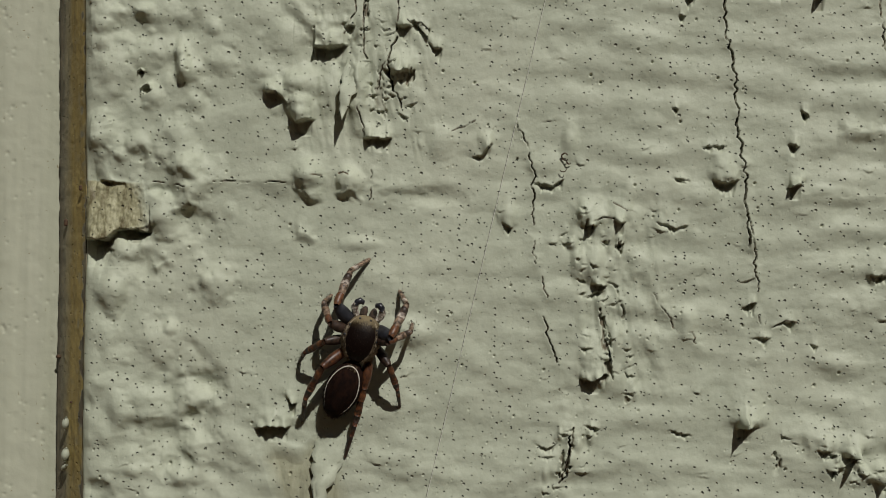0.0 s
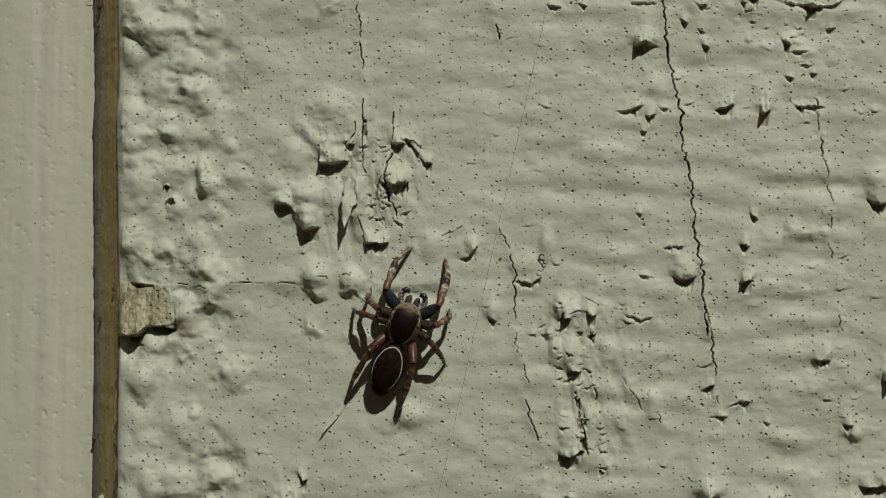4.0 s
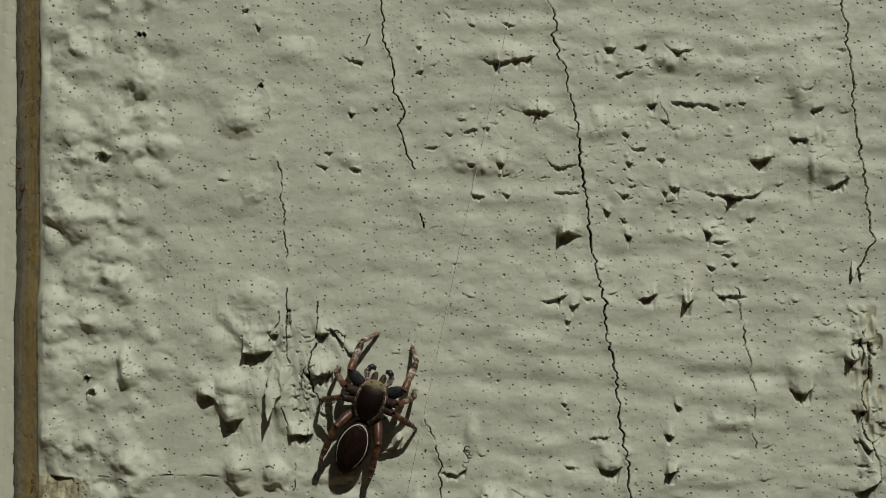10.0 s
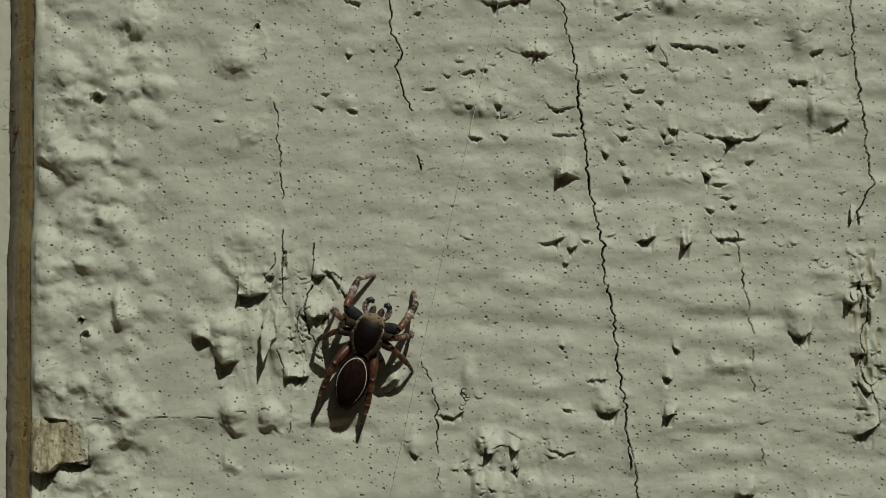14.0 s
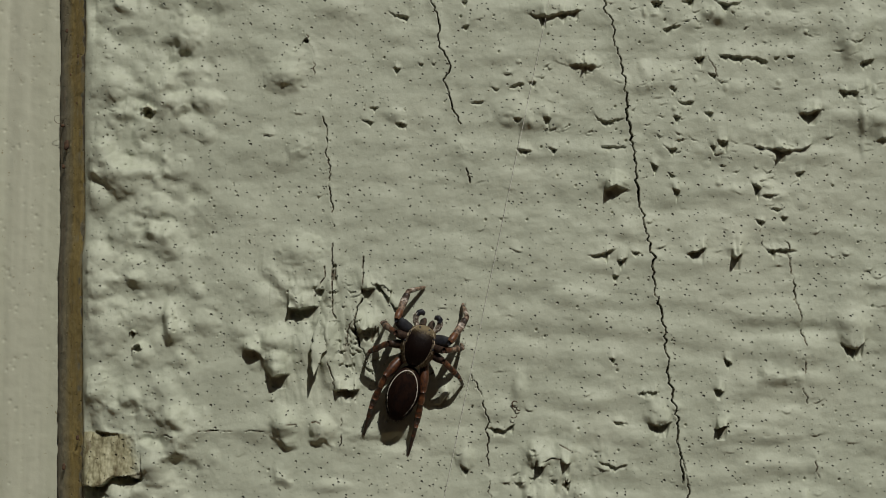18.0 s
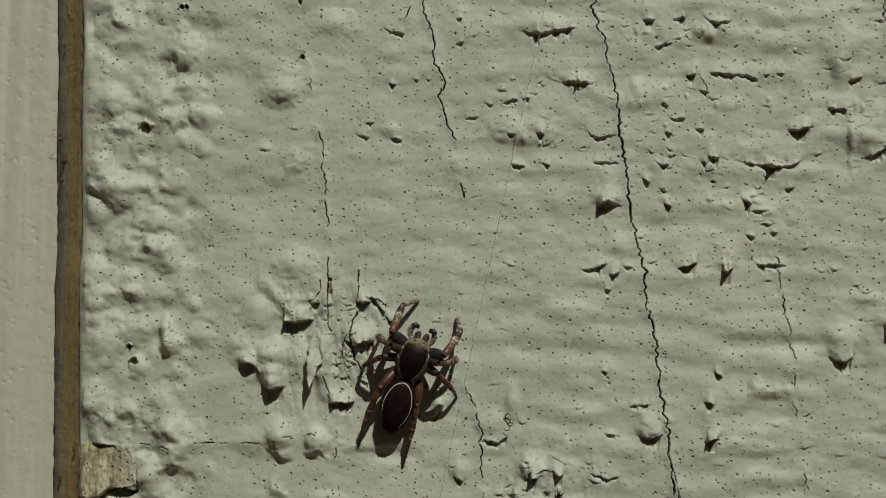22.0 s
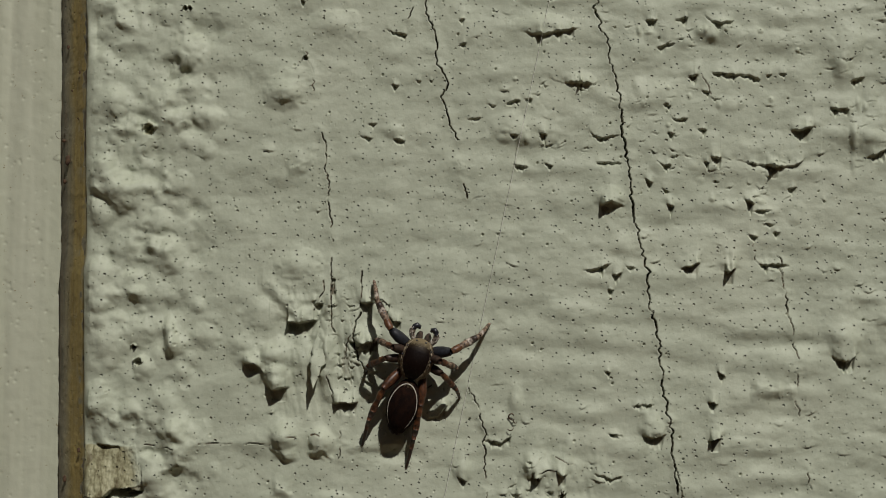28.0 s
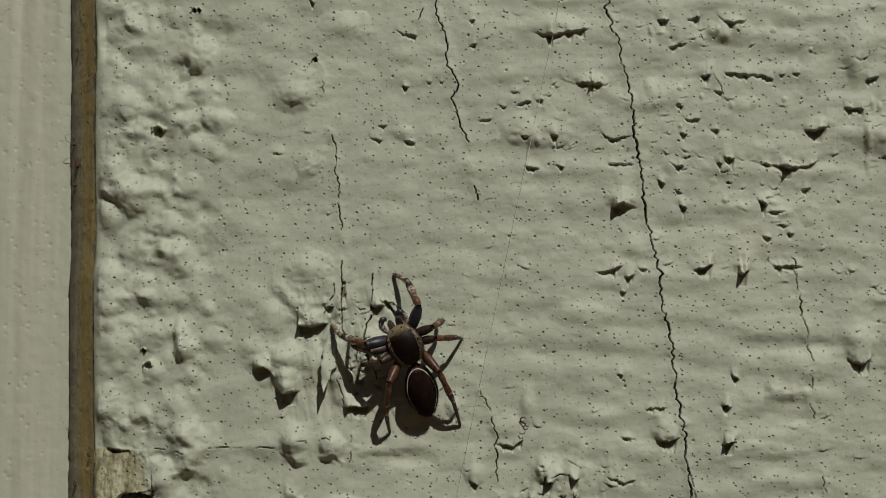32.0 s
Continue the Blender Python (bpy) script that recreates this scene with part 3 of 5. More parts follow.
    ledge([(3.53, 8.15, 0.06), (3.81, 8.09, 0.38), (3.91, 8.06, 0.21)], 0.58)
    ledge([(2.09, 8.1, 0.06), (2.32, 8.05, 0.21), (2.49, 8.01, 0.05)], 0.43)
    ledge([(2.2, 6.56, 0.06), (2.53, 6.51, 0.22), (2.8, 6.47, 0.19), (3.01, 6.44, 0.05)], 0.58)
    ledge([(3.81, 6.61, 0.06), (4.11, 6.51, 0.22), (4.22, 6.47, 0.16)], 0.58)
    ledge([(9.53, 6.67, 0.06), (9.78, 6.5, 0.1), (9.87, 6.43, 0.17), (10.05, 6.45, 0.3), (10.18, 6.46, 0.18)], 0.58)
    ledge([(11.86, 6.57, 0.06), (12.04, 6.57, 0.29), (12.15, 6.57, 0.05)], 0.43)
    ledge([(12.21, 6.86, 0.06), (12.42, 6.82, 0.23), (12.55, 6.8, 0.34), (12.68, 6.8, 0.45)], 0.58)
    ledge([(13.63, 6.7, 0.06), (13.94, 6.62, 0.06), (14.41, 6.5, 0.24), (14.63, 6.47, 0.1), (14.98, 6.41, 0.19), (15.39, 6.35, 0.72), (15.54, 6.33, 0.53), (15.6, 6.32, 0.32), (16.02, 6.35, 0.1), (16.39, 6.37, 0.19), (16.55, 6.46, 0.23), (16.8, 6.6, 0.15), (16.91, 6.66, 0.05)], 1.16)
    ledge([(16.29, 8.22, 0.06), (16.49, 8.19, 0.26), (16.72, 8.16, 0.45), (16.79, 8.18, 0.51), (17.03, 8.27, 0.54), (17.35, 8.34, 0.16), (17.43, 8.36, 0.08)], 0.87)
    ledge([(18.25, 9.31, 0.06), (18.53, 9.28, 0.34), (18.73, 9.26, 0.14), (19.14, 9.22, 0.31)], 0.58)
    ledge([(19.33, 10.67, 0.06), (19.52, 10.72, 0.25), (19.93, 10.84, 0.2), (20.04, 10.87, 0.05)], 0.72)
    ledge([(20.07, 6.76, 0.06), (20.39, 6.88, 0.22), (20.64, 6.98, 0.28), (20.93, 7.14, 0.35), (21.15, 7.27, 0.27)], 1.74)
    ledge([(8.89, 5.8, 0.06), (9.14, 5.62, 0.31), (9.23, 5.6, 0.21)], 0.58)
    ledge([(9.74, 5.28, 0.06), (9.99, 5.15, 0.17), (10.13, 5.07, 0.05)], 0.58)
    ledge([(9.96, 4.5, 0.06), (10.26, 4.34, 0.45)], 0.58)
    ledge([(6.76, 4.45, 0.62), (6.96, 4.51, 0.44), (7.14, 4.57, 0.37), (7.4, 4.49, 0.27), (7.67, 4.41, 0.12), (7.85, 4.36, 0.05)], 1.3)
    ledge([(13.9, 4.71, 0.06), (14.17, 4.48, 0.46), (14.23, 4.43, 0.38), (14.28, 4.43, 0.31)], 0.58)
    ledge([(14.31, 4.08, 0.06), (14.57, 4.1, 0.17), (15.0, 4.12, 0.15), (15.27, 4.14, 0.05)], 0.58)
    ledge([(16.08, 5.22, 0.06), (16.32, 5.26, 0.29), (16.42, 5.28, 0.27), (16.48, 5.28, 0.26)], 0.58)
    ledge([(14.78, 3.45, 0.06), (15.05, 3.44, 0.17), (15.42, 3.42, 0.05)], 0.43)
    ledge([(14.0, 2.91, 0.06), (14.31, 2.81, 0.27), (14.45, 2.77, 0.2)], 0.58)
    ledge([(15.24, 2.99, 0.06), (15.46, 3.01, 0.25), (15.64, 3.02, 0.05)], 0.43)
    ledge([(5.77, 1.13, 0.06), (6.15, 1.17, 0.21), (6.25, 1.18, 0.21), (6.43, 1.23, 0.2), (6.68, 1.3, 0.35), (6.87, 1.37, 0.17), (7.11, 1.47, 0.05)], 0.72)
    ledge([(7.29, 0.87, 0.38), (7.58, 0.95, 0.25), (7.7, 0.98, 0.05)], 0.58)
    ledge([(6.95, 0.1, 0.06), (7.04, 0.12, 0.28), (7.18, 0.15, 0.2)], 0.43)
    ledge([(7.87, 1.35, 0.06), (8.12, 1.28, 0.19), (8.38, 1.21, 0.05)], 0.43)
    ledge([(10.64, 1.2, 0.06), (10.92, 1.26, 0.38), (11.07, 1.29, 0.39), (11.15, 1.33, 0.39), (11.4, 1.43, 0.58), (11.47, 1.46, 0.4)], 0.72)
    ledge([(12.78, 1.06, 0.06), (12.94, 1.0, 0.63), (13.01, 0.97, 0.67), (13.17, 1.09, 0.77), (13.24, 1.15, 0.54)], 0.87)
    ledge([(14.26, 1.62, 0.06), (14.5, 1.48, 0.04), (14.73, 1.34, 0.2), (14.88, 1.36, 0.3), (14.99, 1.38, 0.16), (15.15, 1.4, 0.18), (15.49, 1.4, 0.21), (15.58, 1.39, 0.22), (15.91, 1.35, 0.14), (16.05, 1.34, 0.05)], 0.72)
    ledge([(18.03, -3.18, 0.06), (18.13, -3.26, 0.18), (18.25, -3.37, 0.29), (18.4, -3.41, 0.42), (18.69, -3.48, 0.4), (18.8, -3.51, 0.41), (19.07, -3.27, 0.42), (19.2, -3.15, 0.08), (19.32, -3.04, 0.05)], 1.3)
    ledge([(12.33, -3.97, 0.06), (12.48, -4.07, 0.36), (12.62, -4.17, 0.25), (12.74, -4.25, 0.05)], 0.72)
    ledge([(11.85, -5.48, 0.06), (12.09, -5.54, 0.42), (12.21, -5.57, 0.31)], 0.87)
    ledge([(11.9, -7.38, 0.06), (11.97, -7.36, 0.56), (12.32, -7.27, 0.58), (12.41, -7.24, 0.27)], 1.01)
    ledge([(8.07, -5.66, 0.06), (8.38, -5.65, 0.2), (8.62, -5.64, 0.11), (8.94, -5.63, 0.19), (9.08, -5.63, 0.05)], 0.72)
    ledge([(8.56, -7.11, 0.06), (8.77, -7.17, 0.29), (9.11, -7.28, 0.39), (9.45, -7.18, 0.44), (9.61, -7.13, 0.25), (9.68, -7.11, 0.11)], 1.16)
    ledge([(6.88, -7.06, 0.06), (7.16, -7.16, 0.13), (7.43, -7.26, 0.05)], 0.58)
    ledge([(6.16, -9.01, 0.06), (6.58, -9.12, 0.17), (6.99, -9.29, 0.17), (7.42, -9.18, 0.14), (7.55, -9.15, 0.05)], 0.72)
    ledge([(6.74, -3.92, 0.06), (6.95, -4.01, 0.22), (7.02, -4.04, 0.1)], 0.43)
    ledge([(0.68, -7.36, 0.06), (1.05, -7.43, 0.23), (1.56, -7.53, 0.19), (1.95, -7.23, 0.24), (2.02, -7.17, 0.11)], 1.01)
    ledge([(2.86, -9.25, 0.06), (3.29, -9.24, 0.54), (3.43, -9.24, 0.44)], 0.72)
    ledge([(4.37, -10.12, 0.06), (4.65, -10.02, 0.38), (4.77, -9.98, 0.05)], 0.58)
    ledge([(4.24, -8.96, 0.06), (4.44, -9.05, 0.31), (4.52, -9.09, 0.38), (4.7, -9.09, 0.54)], 0.58)
    ledge([(3.35, -11.82, 0.06), (3.74, -11.86, 0.53), (3.89, -11.88, 0.62), (3.94, -11.88, 0.65)], 1.01)
    ledge([(2.93, -16.03, 0.06), (3.22, -16.07, 0.45), (3.5, -16.11, 0.5), (3.58, -16.12, 0.51), (3.71, -16.02, 0.53), (3.92, -15.87, 0.47), (4.03, -15.79, 0.46), (4.14, -15.79, 0.45)], 1.01)
    ledge([(3.18, -18.09, 0.06), (3.45, -18.15, 0.19), (3.67, -18.2, 0.23), (3.88, -18.25, 0.05)], 0.72)
    ledge([(6.89, -18.2, 0.06), (7.26, -18.29, 0.14), (7.45, -18.34, 0.15), (7.67, -18.38, 0.17), (7.96, -18.43, 0.05)], 0.72)
    ledge([(9.86, -18.06, 0.06), (10.23, -17.98, 1.38), (10.37, -17.97, 0.55), (10.64, -17.96, 0.34)], 1.3)
    ledge([(9.97, -12.71, 0.06), (10.29, -12.59, 0.35), (10.54, -12.5, 0.37)], 0.72)
    ledge([(11.35, -13.55, 0.06), (11.78, -13.28, 0.13), (11.98, -13.3, 0.16), (12.17, -13.31, 0.29), (12.28, -13.32, 0.16)], 0.72)
    ledge([(10.41, -14.03, 0.06), (10.71, -14.02, 0.11), (11.04, -14.02, 0.27), (11.29, -14.01, 0.05)], 0.58)
    ledge([(13.8, -19.73, 0.06), (14.17, -19.81, 0.26), (14.3, -19.84, 0.05)], 0.72)
    ledge([(14.59, -19.19, 0.06), (14.99, -19.11, 0.55), (15.13, -19.1, 0.39)], 0.72)
    ledge([(15.86, -20.17, 0.06), (16.18, -20.26, 0.25), (16.27, -20.28, 0.33), (16.55, -19.82, 0.57)], 1.16)
    ledge([(16.78, -18.62, 0.06), (17.22, -18.35, 0.72), (17.29, -18.35, 0.82), (17.48, -18.35, 0.72)], 1.16)
    ledge([(16.81, -14.3, 0.06), (17.14, -14.36, 0.39), (17.2, -14.36, 0.46)], 0.72)
    ledge([(15.45, -11.15, 0.06), (15.79, -11.16, 0.26), (16.11, -11.18, 0.23), (16.17, -11.18, 0.11)], 1.01)
    ledge([(1.07, -19.03, 0.06), (1.59, -19.22, 0.22), (1.65, -19.18, 0.24), (1.97, -18.95, 0.05)], 0.87)
    ledge([(-0.65, -9.19, 0.06), (-0.28, -9.39, 0.34)], 0.58)
    ledge([(6.91, -7.03, 0.06), (7.24, -7.1, 0.15), (7.6, -7.17, 0.05)], 0.58)
    ledge([(-11.61, -18.71, 0.06), (-11.35, -18.65, 0.38), (-11.04, -18.58, 0.48), (-10.95, -18.56, 0.53), (-10.7, -18.57, 0.65), (-10.44, -18.58, 0.52), (-10.16, -18.59, 0.59), (-10.07, -18.59, 0.4)], 1.16)
    ledge([(-10.19, -17.23, 0.06), (-9.91, -17.5, 0.47), (-9.78, -17.54, 0.46)], 0.72)
    ledge([(20.72, -1.74, 0.06), (21.05, -1.82, 0.64), (21.14, -1.82, 0.8), (21.25, -1.82, 0.68)], 0.72)
    ledge([(21.1, -1.03, 0.06), (21.31, -0.9, 0.35), (21.61, -0.7, 0.39), (21.77, -0.84, 0.42), (21.99, -1.03, 0.41), (22.05, -1.03, 0.4)], 0.72)
    ledge([(21.25, -4.44, 0.06), (21.53, -4.33, 0.47), (21.6, -4.33, 0.57), (21.7, -4.33, 0.47)], 0.58)
    ledge([(21.41, -5.64, 0.06), (21.7, -6.02, 0.42), (21.82, -6.19, 0.43), (22.01, -6.19, 0.45)], 0.72)
    ledge([(21.16, -8.33, 0.06), (21.56, -8.16, 0.49), (21.63, -8.13, 0.52), (22.07, -7.83, 0.69), (22.23, -7.72, 0.54), (22.31, -7.72, 0.46)], 1.01)
    ledge([(23.0, -3.27, 0.06), (23.33, -3.23, 0.31), (23.56, -3.21, 0.05)], 0.58)
    ledge([(23.29, 2.77, 0.06), (23.66, 2.66, 0.23), (23.98, 2.57, 0.05)], 0.58)
    ledge([(-10.57, 0.56, 0.12), (-9.89, 0.13, 0.23), (-9.14, -0.59, 0.23), (-8.72, -1.05, 0.12)], 1.56, 0.7)
    ledge([(-19.31, 5.63, 0.07), (-18.64, 4.96, 0.13), (-18.04, 4.54, 0.13), (-17.42, 4.25, 0.07)], 0.91, 0.43)
    ledge([(-16.15, 5.12, 0.14), (-15.57, 5.44, 0.14)], 0.78, 0.47)
    ledge([(-15.46, 11.59, 0.25), (-14.81, 11.85, 0.25)], 0.91, 0.55)
    ledge([(-15.25, 8.71, 0.18), (-14.58, 8.97, 0.18)], 0.78, 0.55)
    ledge([(-10.42, 10.1, 0.09), (-9.48, 9.82, 0.19), (-8.84, 9.94, 0.09)], 1.43, 0.58)
    ledge([(-9.29, 6.38, 0.08), (-8.71, 6.49, 0.17), (-7.99, 6.9, 0.08)], 1.3, 0.62)
    ledge([(-17.43, 0.06, 0.14), (-16.76, -0.17, 0.14)], 0.65, 0.4)
    ledge([(-9.89, -7.88, 0.15), (-9.26, -8.13, 0.3), (-8.74, -7.99, 0.15)], 1.17, 0.47)
    ledge([(-7.97, -7.87, 0.25), (-7.54, -8.07, 0.25)], 1.04, 0.47)
    ledge([(-9.86, -9.84, 0.19), (-9.09, -9.95, 0.19)], 0.78, 0.47)
    ledge([(-15.46, -8.86, 0.17), (-14.64, -8.63, 0.17)], 0.78, 0.37)
    ledge([(-16.11, -6.97, 0.06), (-15.02, -6.91, 0.12), (-14.49, -7.33, 0.06)], 0.65, 0.47)
    ledge([(-16.99, 3.43, 0.12), (-16.55, 3.37, 0.12)], 0.52, 0.47)
    ledge([(-17.41, 2.56, 0.14), (-15.5, 2.26, 0.14)], 0.91, 0.55)
    ledge([(-18.65, -6.22, 0.12), (-17.97, -6.5, 0.12)], 0.65, 0.47)
    ledge([(-16.64, -11.39, 0.09), (-16.29, -11.6, 0.19), (-15.58, -11.19, 0.09)], 0.91, 0.43)
    ledge([(-7.56, -7.77, 0.17), (-7.1, -8.08, 0.17)], 0.78, 0.47)
    ledge([(14.18, -4.92, 0.11), (15.99, -4.86, 0.11)], 1.04, 0.62)
    ledge([(12.04, -7.71, 0.05), (14.12, -7.84, 0.1), (16.06, -7.7, 0.05)], 1.04, 0.55)
    ledge([(12.0, -1.63, 0.04), (14.24, -1.92, 0.08), (16.06, -1.83, 0.04)], 1.04, 0.62)
    ledge([(14.24, -4.68, 0.14), (15.49, -4.91, 0.14)], 1.04, 0.62)
    ledge([(12.9, -18.86, 0.17), (13.78, -18.96, 0.17)], 1.04, 0.55)
    crack([(-7.03, 1.81), (-7.04, 0.59), (-7.05, -0.57), (-7.0, -1.67), (-6.84, -1.96)], 0.07, 0.4, 0.25)
    crack([(-7.88, -0.87), (-7.63, -0.29), (-7.38, 0.06), (-7.45, 0.59)], 0.05, 0.3, 0.25)
    crack([(-5.48, 1.09), (-5.51, -0.27), (-5.59, -0.7)], 0.05, 0.4, 0.25)
    crack([(-5.59, -0.99), (-5.78, -1.28), (-5.86, -2.01), (-5.79, -2.73), (-5.6, -3.3), (-5.39, -3.74), (-5.3, -4.17)], 0.12, 0.5)
    crack([(-5.96, -1.37), (-6.11, -2.3), (-6.32, -3.46)], 0.04, 0.3)
    crack([(-4.82, -2.0), (-4.89, -2.52), (-5.11, -3.01)], 0.04, 0.3)
    crack([(-7.27, -4.05), (-7.02, -4.62), (-6.89, -5.49)], 0.05, 0.3)
    crack([(-9.67, -7.41), (-9.3, -7.23), (-8.71, -7.28)], 0.05, 0.25)
    crack([(-7.93, -7.15), (-7.7, -7.06), (-7.5, -7.14)], 0.04, 0.2)
    crack([(-6.78, -6.64), (-6.55, -6.93), (-6.56, -7.79), (-6.69, -8.31)], 0.05, 0.35)
    crack([(3.04, -9.22), (3.68, -8.9), (4.27, -8.96)], 0.06, 0.3)
    crack([(5.91, -11.89), (6.57, -12.77), (7.1, -13.91), (7.74, -13.89), (8.01, -14.4)], 0.05, 0.3)
    crack([(2.72, -18.28), (2.49, -19.45), (2.14, -20.75)], 0.07, 0.4)
    crack([(11.4, -13.54), (11.78, -13.23), (12.31, -13.27)], 0.05, 0.3)
    crack([(21.67, -0.47), (21.93, -1.31), (22.04, -2.43)], 0.08, 0.4)
    crack([(11.75, 11.46), (12.16, 10.58), (12.32, 10.11)], 0.04, 0.2)
    crack([(14.27, 2.42), (14.31, 1.62)], 0.04, 0.3)
    ledge([(17.59, -17.32, 0.06), (17.96, -17.34, 0.45), (18.31, -17.36, 0.44), (18.51, -17.32, 0.44), (19.04, -17.22, 0.38), (19.14, -17.2, 0.4), (19.8, -17.09, 0.53), (20.19, -17.03, 0.51), (20.36, -17.03, 0.5)], 1.82)
    ledge([(18.72, -12.09, 0.06), (19.14, -12.23, 0.78), (19.2, -12.25, 0.56), (19.3, -12.28, 0.39)], 1.17)
    ledge([(19.48, -11.32, 0.06), (19.76, -11.37, 0.18), (20.06, -11.43, 0.22), (20.12, -11.44, 0.11)], 0.78)
    ledge([(16.83, -18.46, 0.06), (17.11, -18.57, 0.55), (17.32, -18.66, 0.65), (17.47, -18.71, 0.42), (17.63, -18.78, 0.05)], 1.04)
    ledge([(14.5, -19.23, 0.06), (14.79, -19.16, 0.39), (15.14, -19.07, 0.62), (15.21, -19.07, 0.4)], 0.91)
    ledge([(13.38, -18.89, 0.06), (13.71, -18.91, 0.36), (14.02, -18.93, 0.05)], 0.78)
    ledge([(15.85, -20.12, 0.06), (16.08, -20.23, 0.19), (16.27, -20.33, 0.32), (16.67, -19.83, 0.59)], 1.17)
    ledge([(18.28, -19.15, 0.06), (18.58, -19.1, 0.36), (18.66, -19.09, 0.12)], 0.65)
    ledge([(12.98, -14.27, 0.06), (13.22, -14.35, 0.26), (13.32, -14.38, 0.05)], 0.65)
    ledge([(13.9, -19.89, 0.06), (14.2, -19.81, 0.29), (14.28, -19.79, 0.1)], 0.65)
    ledge([(-2.04, -6.29, 0.06), (-1.66, -6.24, 0.2), (-1.61, -6.23, 0.24), (-1.25, -5.71, 0.51)], 0.78)
    ledge([(-4.24, 13.67, 0.06), (-3.89, 13.46, 0.11), (-3.78, 13.45, 0.12), (-3.36, 13.39, 0.21), (-3.2, 13.37, 0.11)], 0.78)
    ledge([(-0.53, 14.14, 0.06), (-0.31, 14.12, 0.22), (-0.18, 14.1, 0.05)], 0.52)
    ledge([(0.92, 15.91, 0.06), (1.18, 15.73, 0.12), (1.26, 15.67, 0.06)], 0.52)
    ledge([(2.13, 15.28, 0.06), (2.32, 15.23, 0.16), (2.48, 15.19, 0.05)], 0.52)
    ledge([(3.86, 15.36, 0.06), (4.2, 15.24, 0.19), (4.55, 15.2, 0.05)], 0.65)
    ledge([(-3.99, 10.74, 0.06), (-3.81, 10.71, 0.26), (-3.7, 10.69, 0.13), (-3.64, 10.68, 0.08)], 0.65)
    ledge([(-0.53, 12.82, 0.06), (-0.28, 12.86, 0.17), (-0.18, 12.87, 0.06)], 0.52)
    ledge([(0.91, 9.69, 0.06), (1.21, 9.63, 0.15), (1.37, 9.6, 0.05)], 0.65)
    ledge([(1.83, 9.69, 0.06), (2.1, 9.79, 0.17), (2.23, 9.83, 0.17), (2.54, 9.87, 0.17), (2.61, 9.88, 0.08)], 0.65)
    ledge([(2.87, 9.94, 0.06), (3.13, 9.94, 0.21), (3.27, 9.94, 0.05)], 0.52)
    ledge([(-0.06, 8.92, 0.06), (0.24, 8.94, 0.15), (0.46, 8.96, 0.14), (0.6, 8.97, 0.05)], 0.65)
    ledge([(-3.86, 7.89, 0.06), (-3.55, 7.86, 0.26), (-3.38, 7.84, 0.19), (-3.29, 7.83, 0.07)], 0.65)
    ledge([(-5.59, 8.08, 0.06), (-5.16, 7.98, 0.19), (-4.96, 7.93, 0.05)], 0.65)
    ledge([(-5.17, 8.66, 0.06), (-4.94, 8.69, 0.18), (-4.73, 8.71, 0.05)], 0.52)
    ledge([(-2.72, 10.94, 0.06), (-2.53, 10.94, 0.16)], 0.39)
    ledge([(-2.08, 10.96, 0.06), (-1.9, 10.91, 0.16)], 0.39)
    ledge([(-8.8, 15.33, 0.06), (-8.59, 15.18, 0.26), (-8.5, 15.12, 0.08)], 0.65)
    ledge([(-9.51, 16.08, 0.06), (-9.24, 16.12, 0.19), (-9.16, 16.13, 0.08)], 0.52)
    ledge([(15.57, -11.25, 0.2), (16.23, -10.87, 0.2)], 0.9, 0.40)
    ledge([(16.83, -14.58, 0.13), (17.31, -14.88, 0.26), (17.89, -14.84, 0.13)], 1.2, 0.5)
    ledge([(-18.48, 14.53, 0.08), (-18.09, 14.02, 0.16), (-17.43, 13.87, 0.08)], 0.8, 0.45)
    ledge([(-15.65, 9.89, 0.14), (-14.92, 10.0, 0.14)], 0.7, 0.4)
    crack([(-3.01, -5.16), (-2.5, -4.92), (-1.98, -4.68)], 0.05, 0.25, 0.5)
    crack([(4.29, -8.25), (4.86, -8.47), (5.52, -8.72)], 0.04, 0.2, 0.5)
    crack([(-2.88, 14.83), (-3.17, 14.19)], 0.07, 0.35, 0.5)
    hole(-14.8, 14.91, 0.09, 0.11, 0.25, 0.6)
    hole(-14.57, 14.91, 0.09, 0.11, 0.25, 0.6)
    hole(-8.47, 12.18, 0.09, 0.11, 0.25, 0.6)
    hole(-16.57, 8.51, 0.24, 0.30, 0.30, 0.15)
    hole(-16.97, -3.50, 0.20, 0.18, 0.25, 0.35)
    hole(-17.17, -2.70, 0.11, 0.10, 0.2, 0.5)
    OLD = np.maximum(OLD, 0.9 * np.clip(1.6 - ((X + 16.57) / 0.24) ** 2 - ((Z - 8.51) / 0.30) ** 2 + 0.5 * lattice(X, Z, 0.15, 0.15, 135), 0, 1))
    lump(-9.47, 10.24, 0.78, 0.35, 0.12)

    lump(-8.78, 1.5, 0.97, 0.69, 0.30)
    lump(-9.86, -4.18, 0.51, 0.57, 0.34)
    lump(-9.39, -7.21, 0.57, 0.57, 0.36)
    lump(-7.47, -7.4, 0.51, 0.51, 0.30)
    lump(-9.48, 10.63, 0.97, 0.63, 0.26)
    lump(-6.87, 13.97, 1.14, 0.69, 0.22)
    lump(20.13, 8.03, 1.16, 0.86, 0.13)
    lump(18.66, -2.63, 0.68, 0.74, 0.15)
    lump(18.97, 12.25, 0.55, 1.14, 0.10)
    lump(-18.21, 5.45, 0.69, 0.74, 0.30)
    lump(-16.88, 5.45, 0.69, 0.40, 0.25)
    lump(-15.77, 8.69, 0.40, 0.40, 0.12)
    lump(-14.98, 8.98, 0.40, 0.51, 0.14)
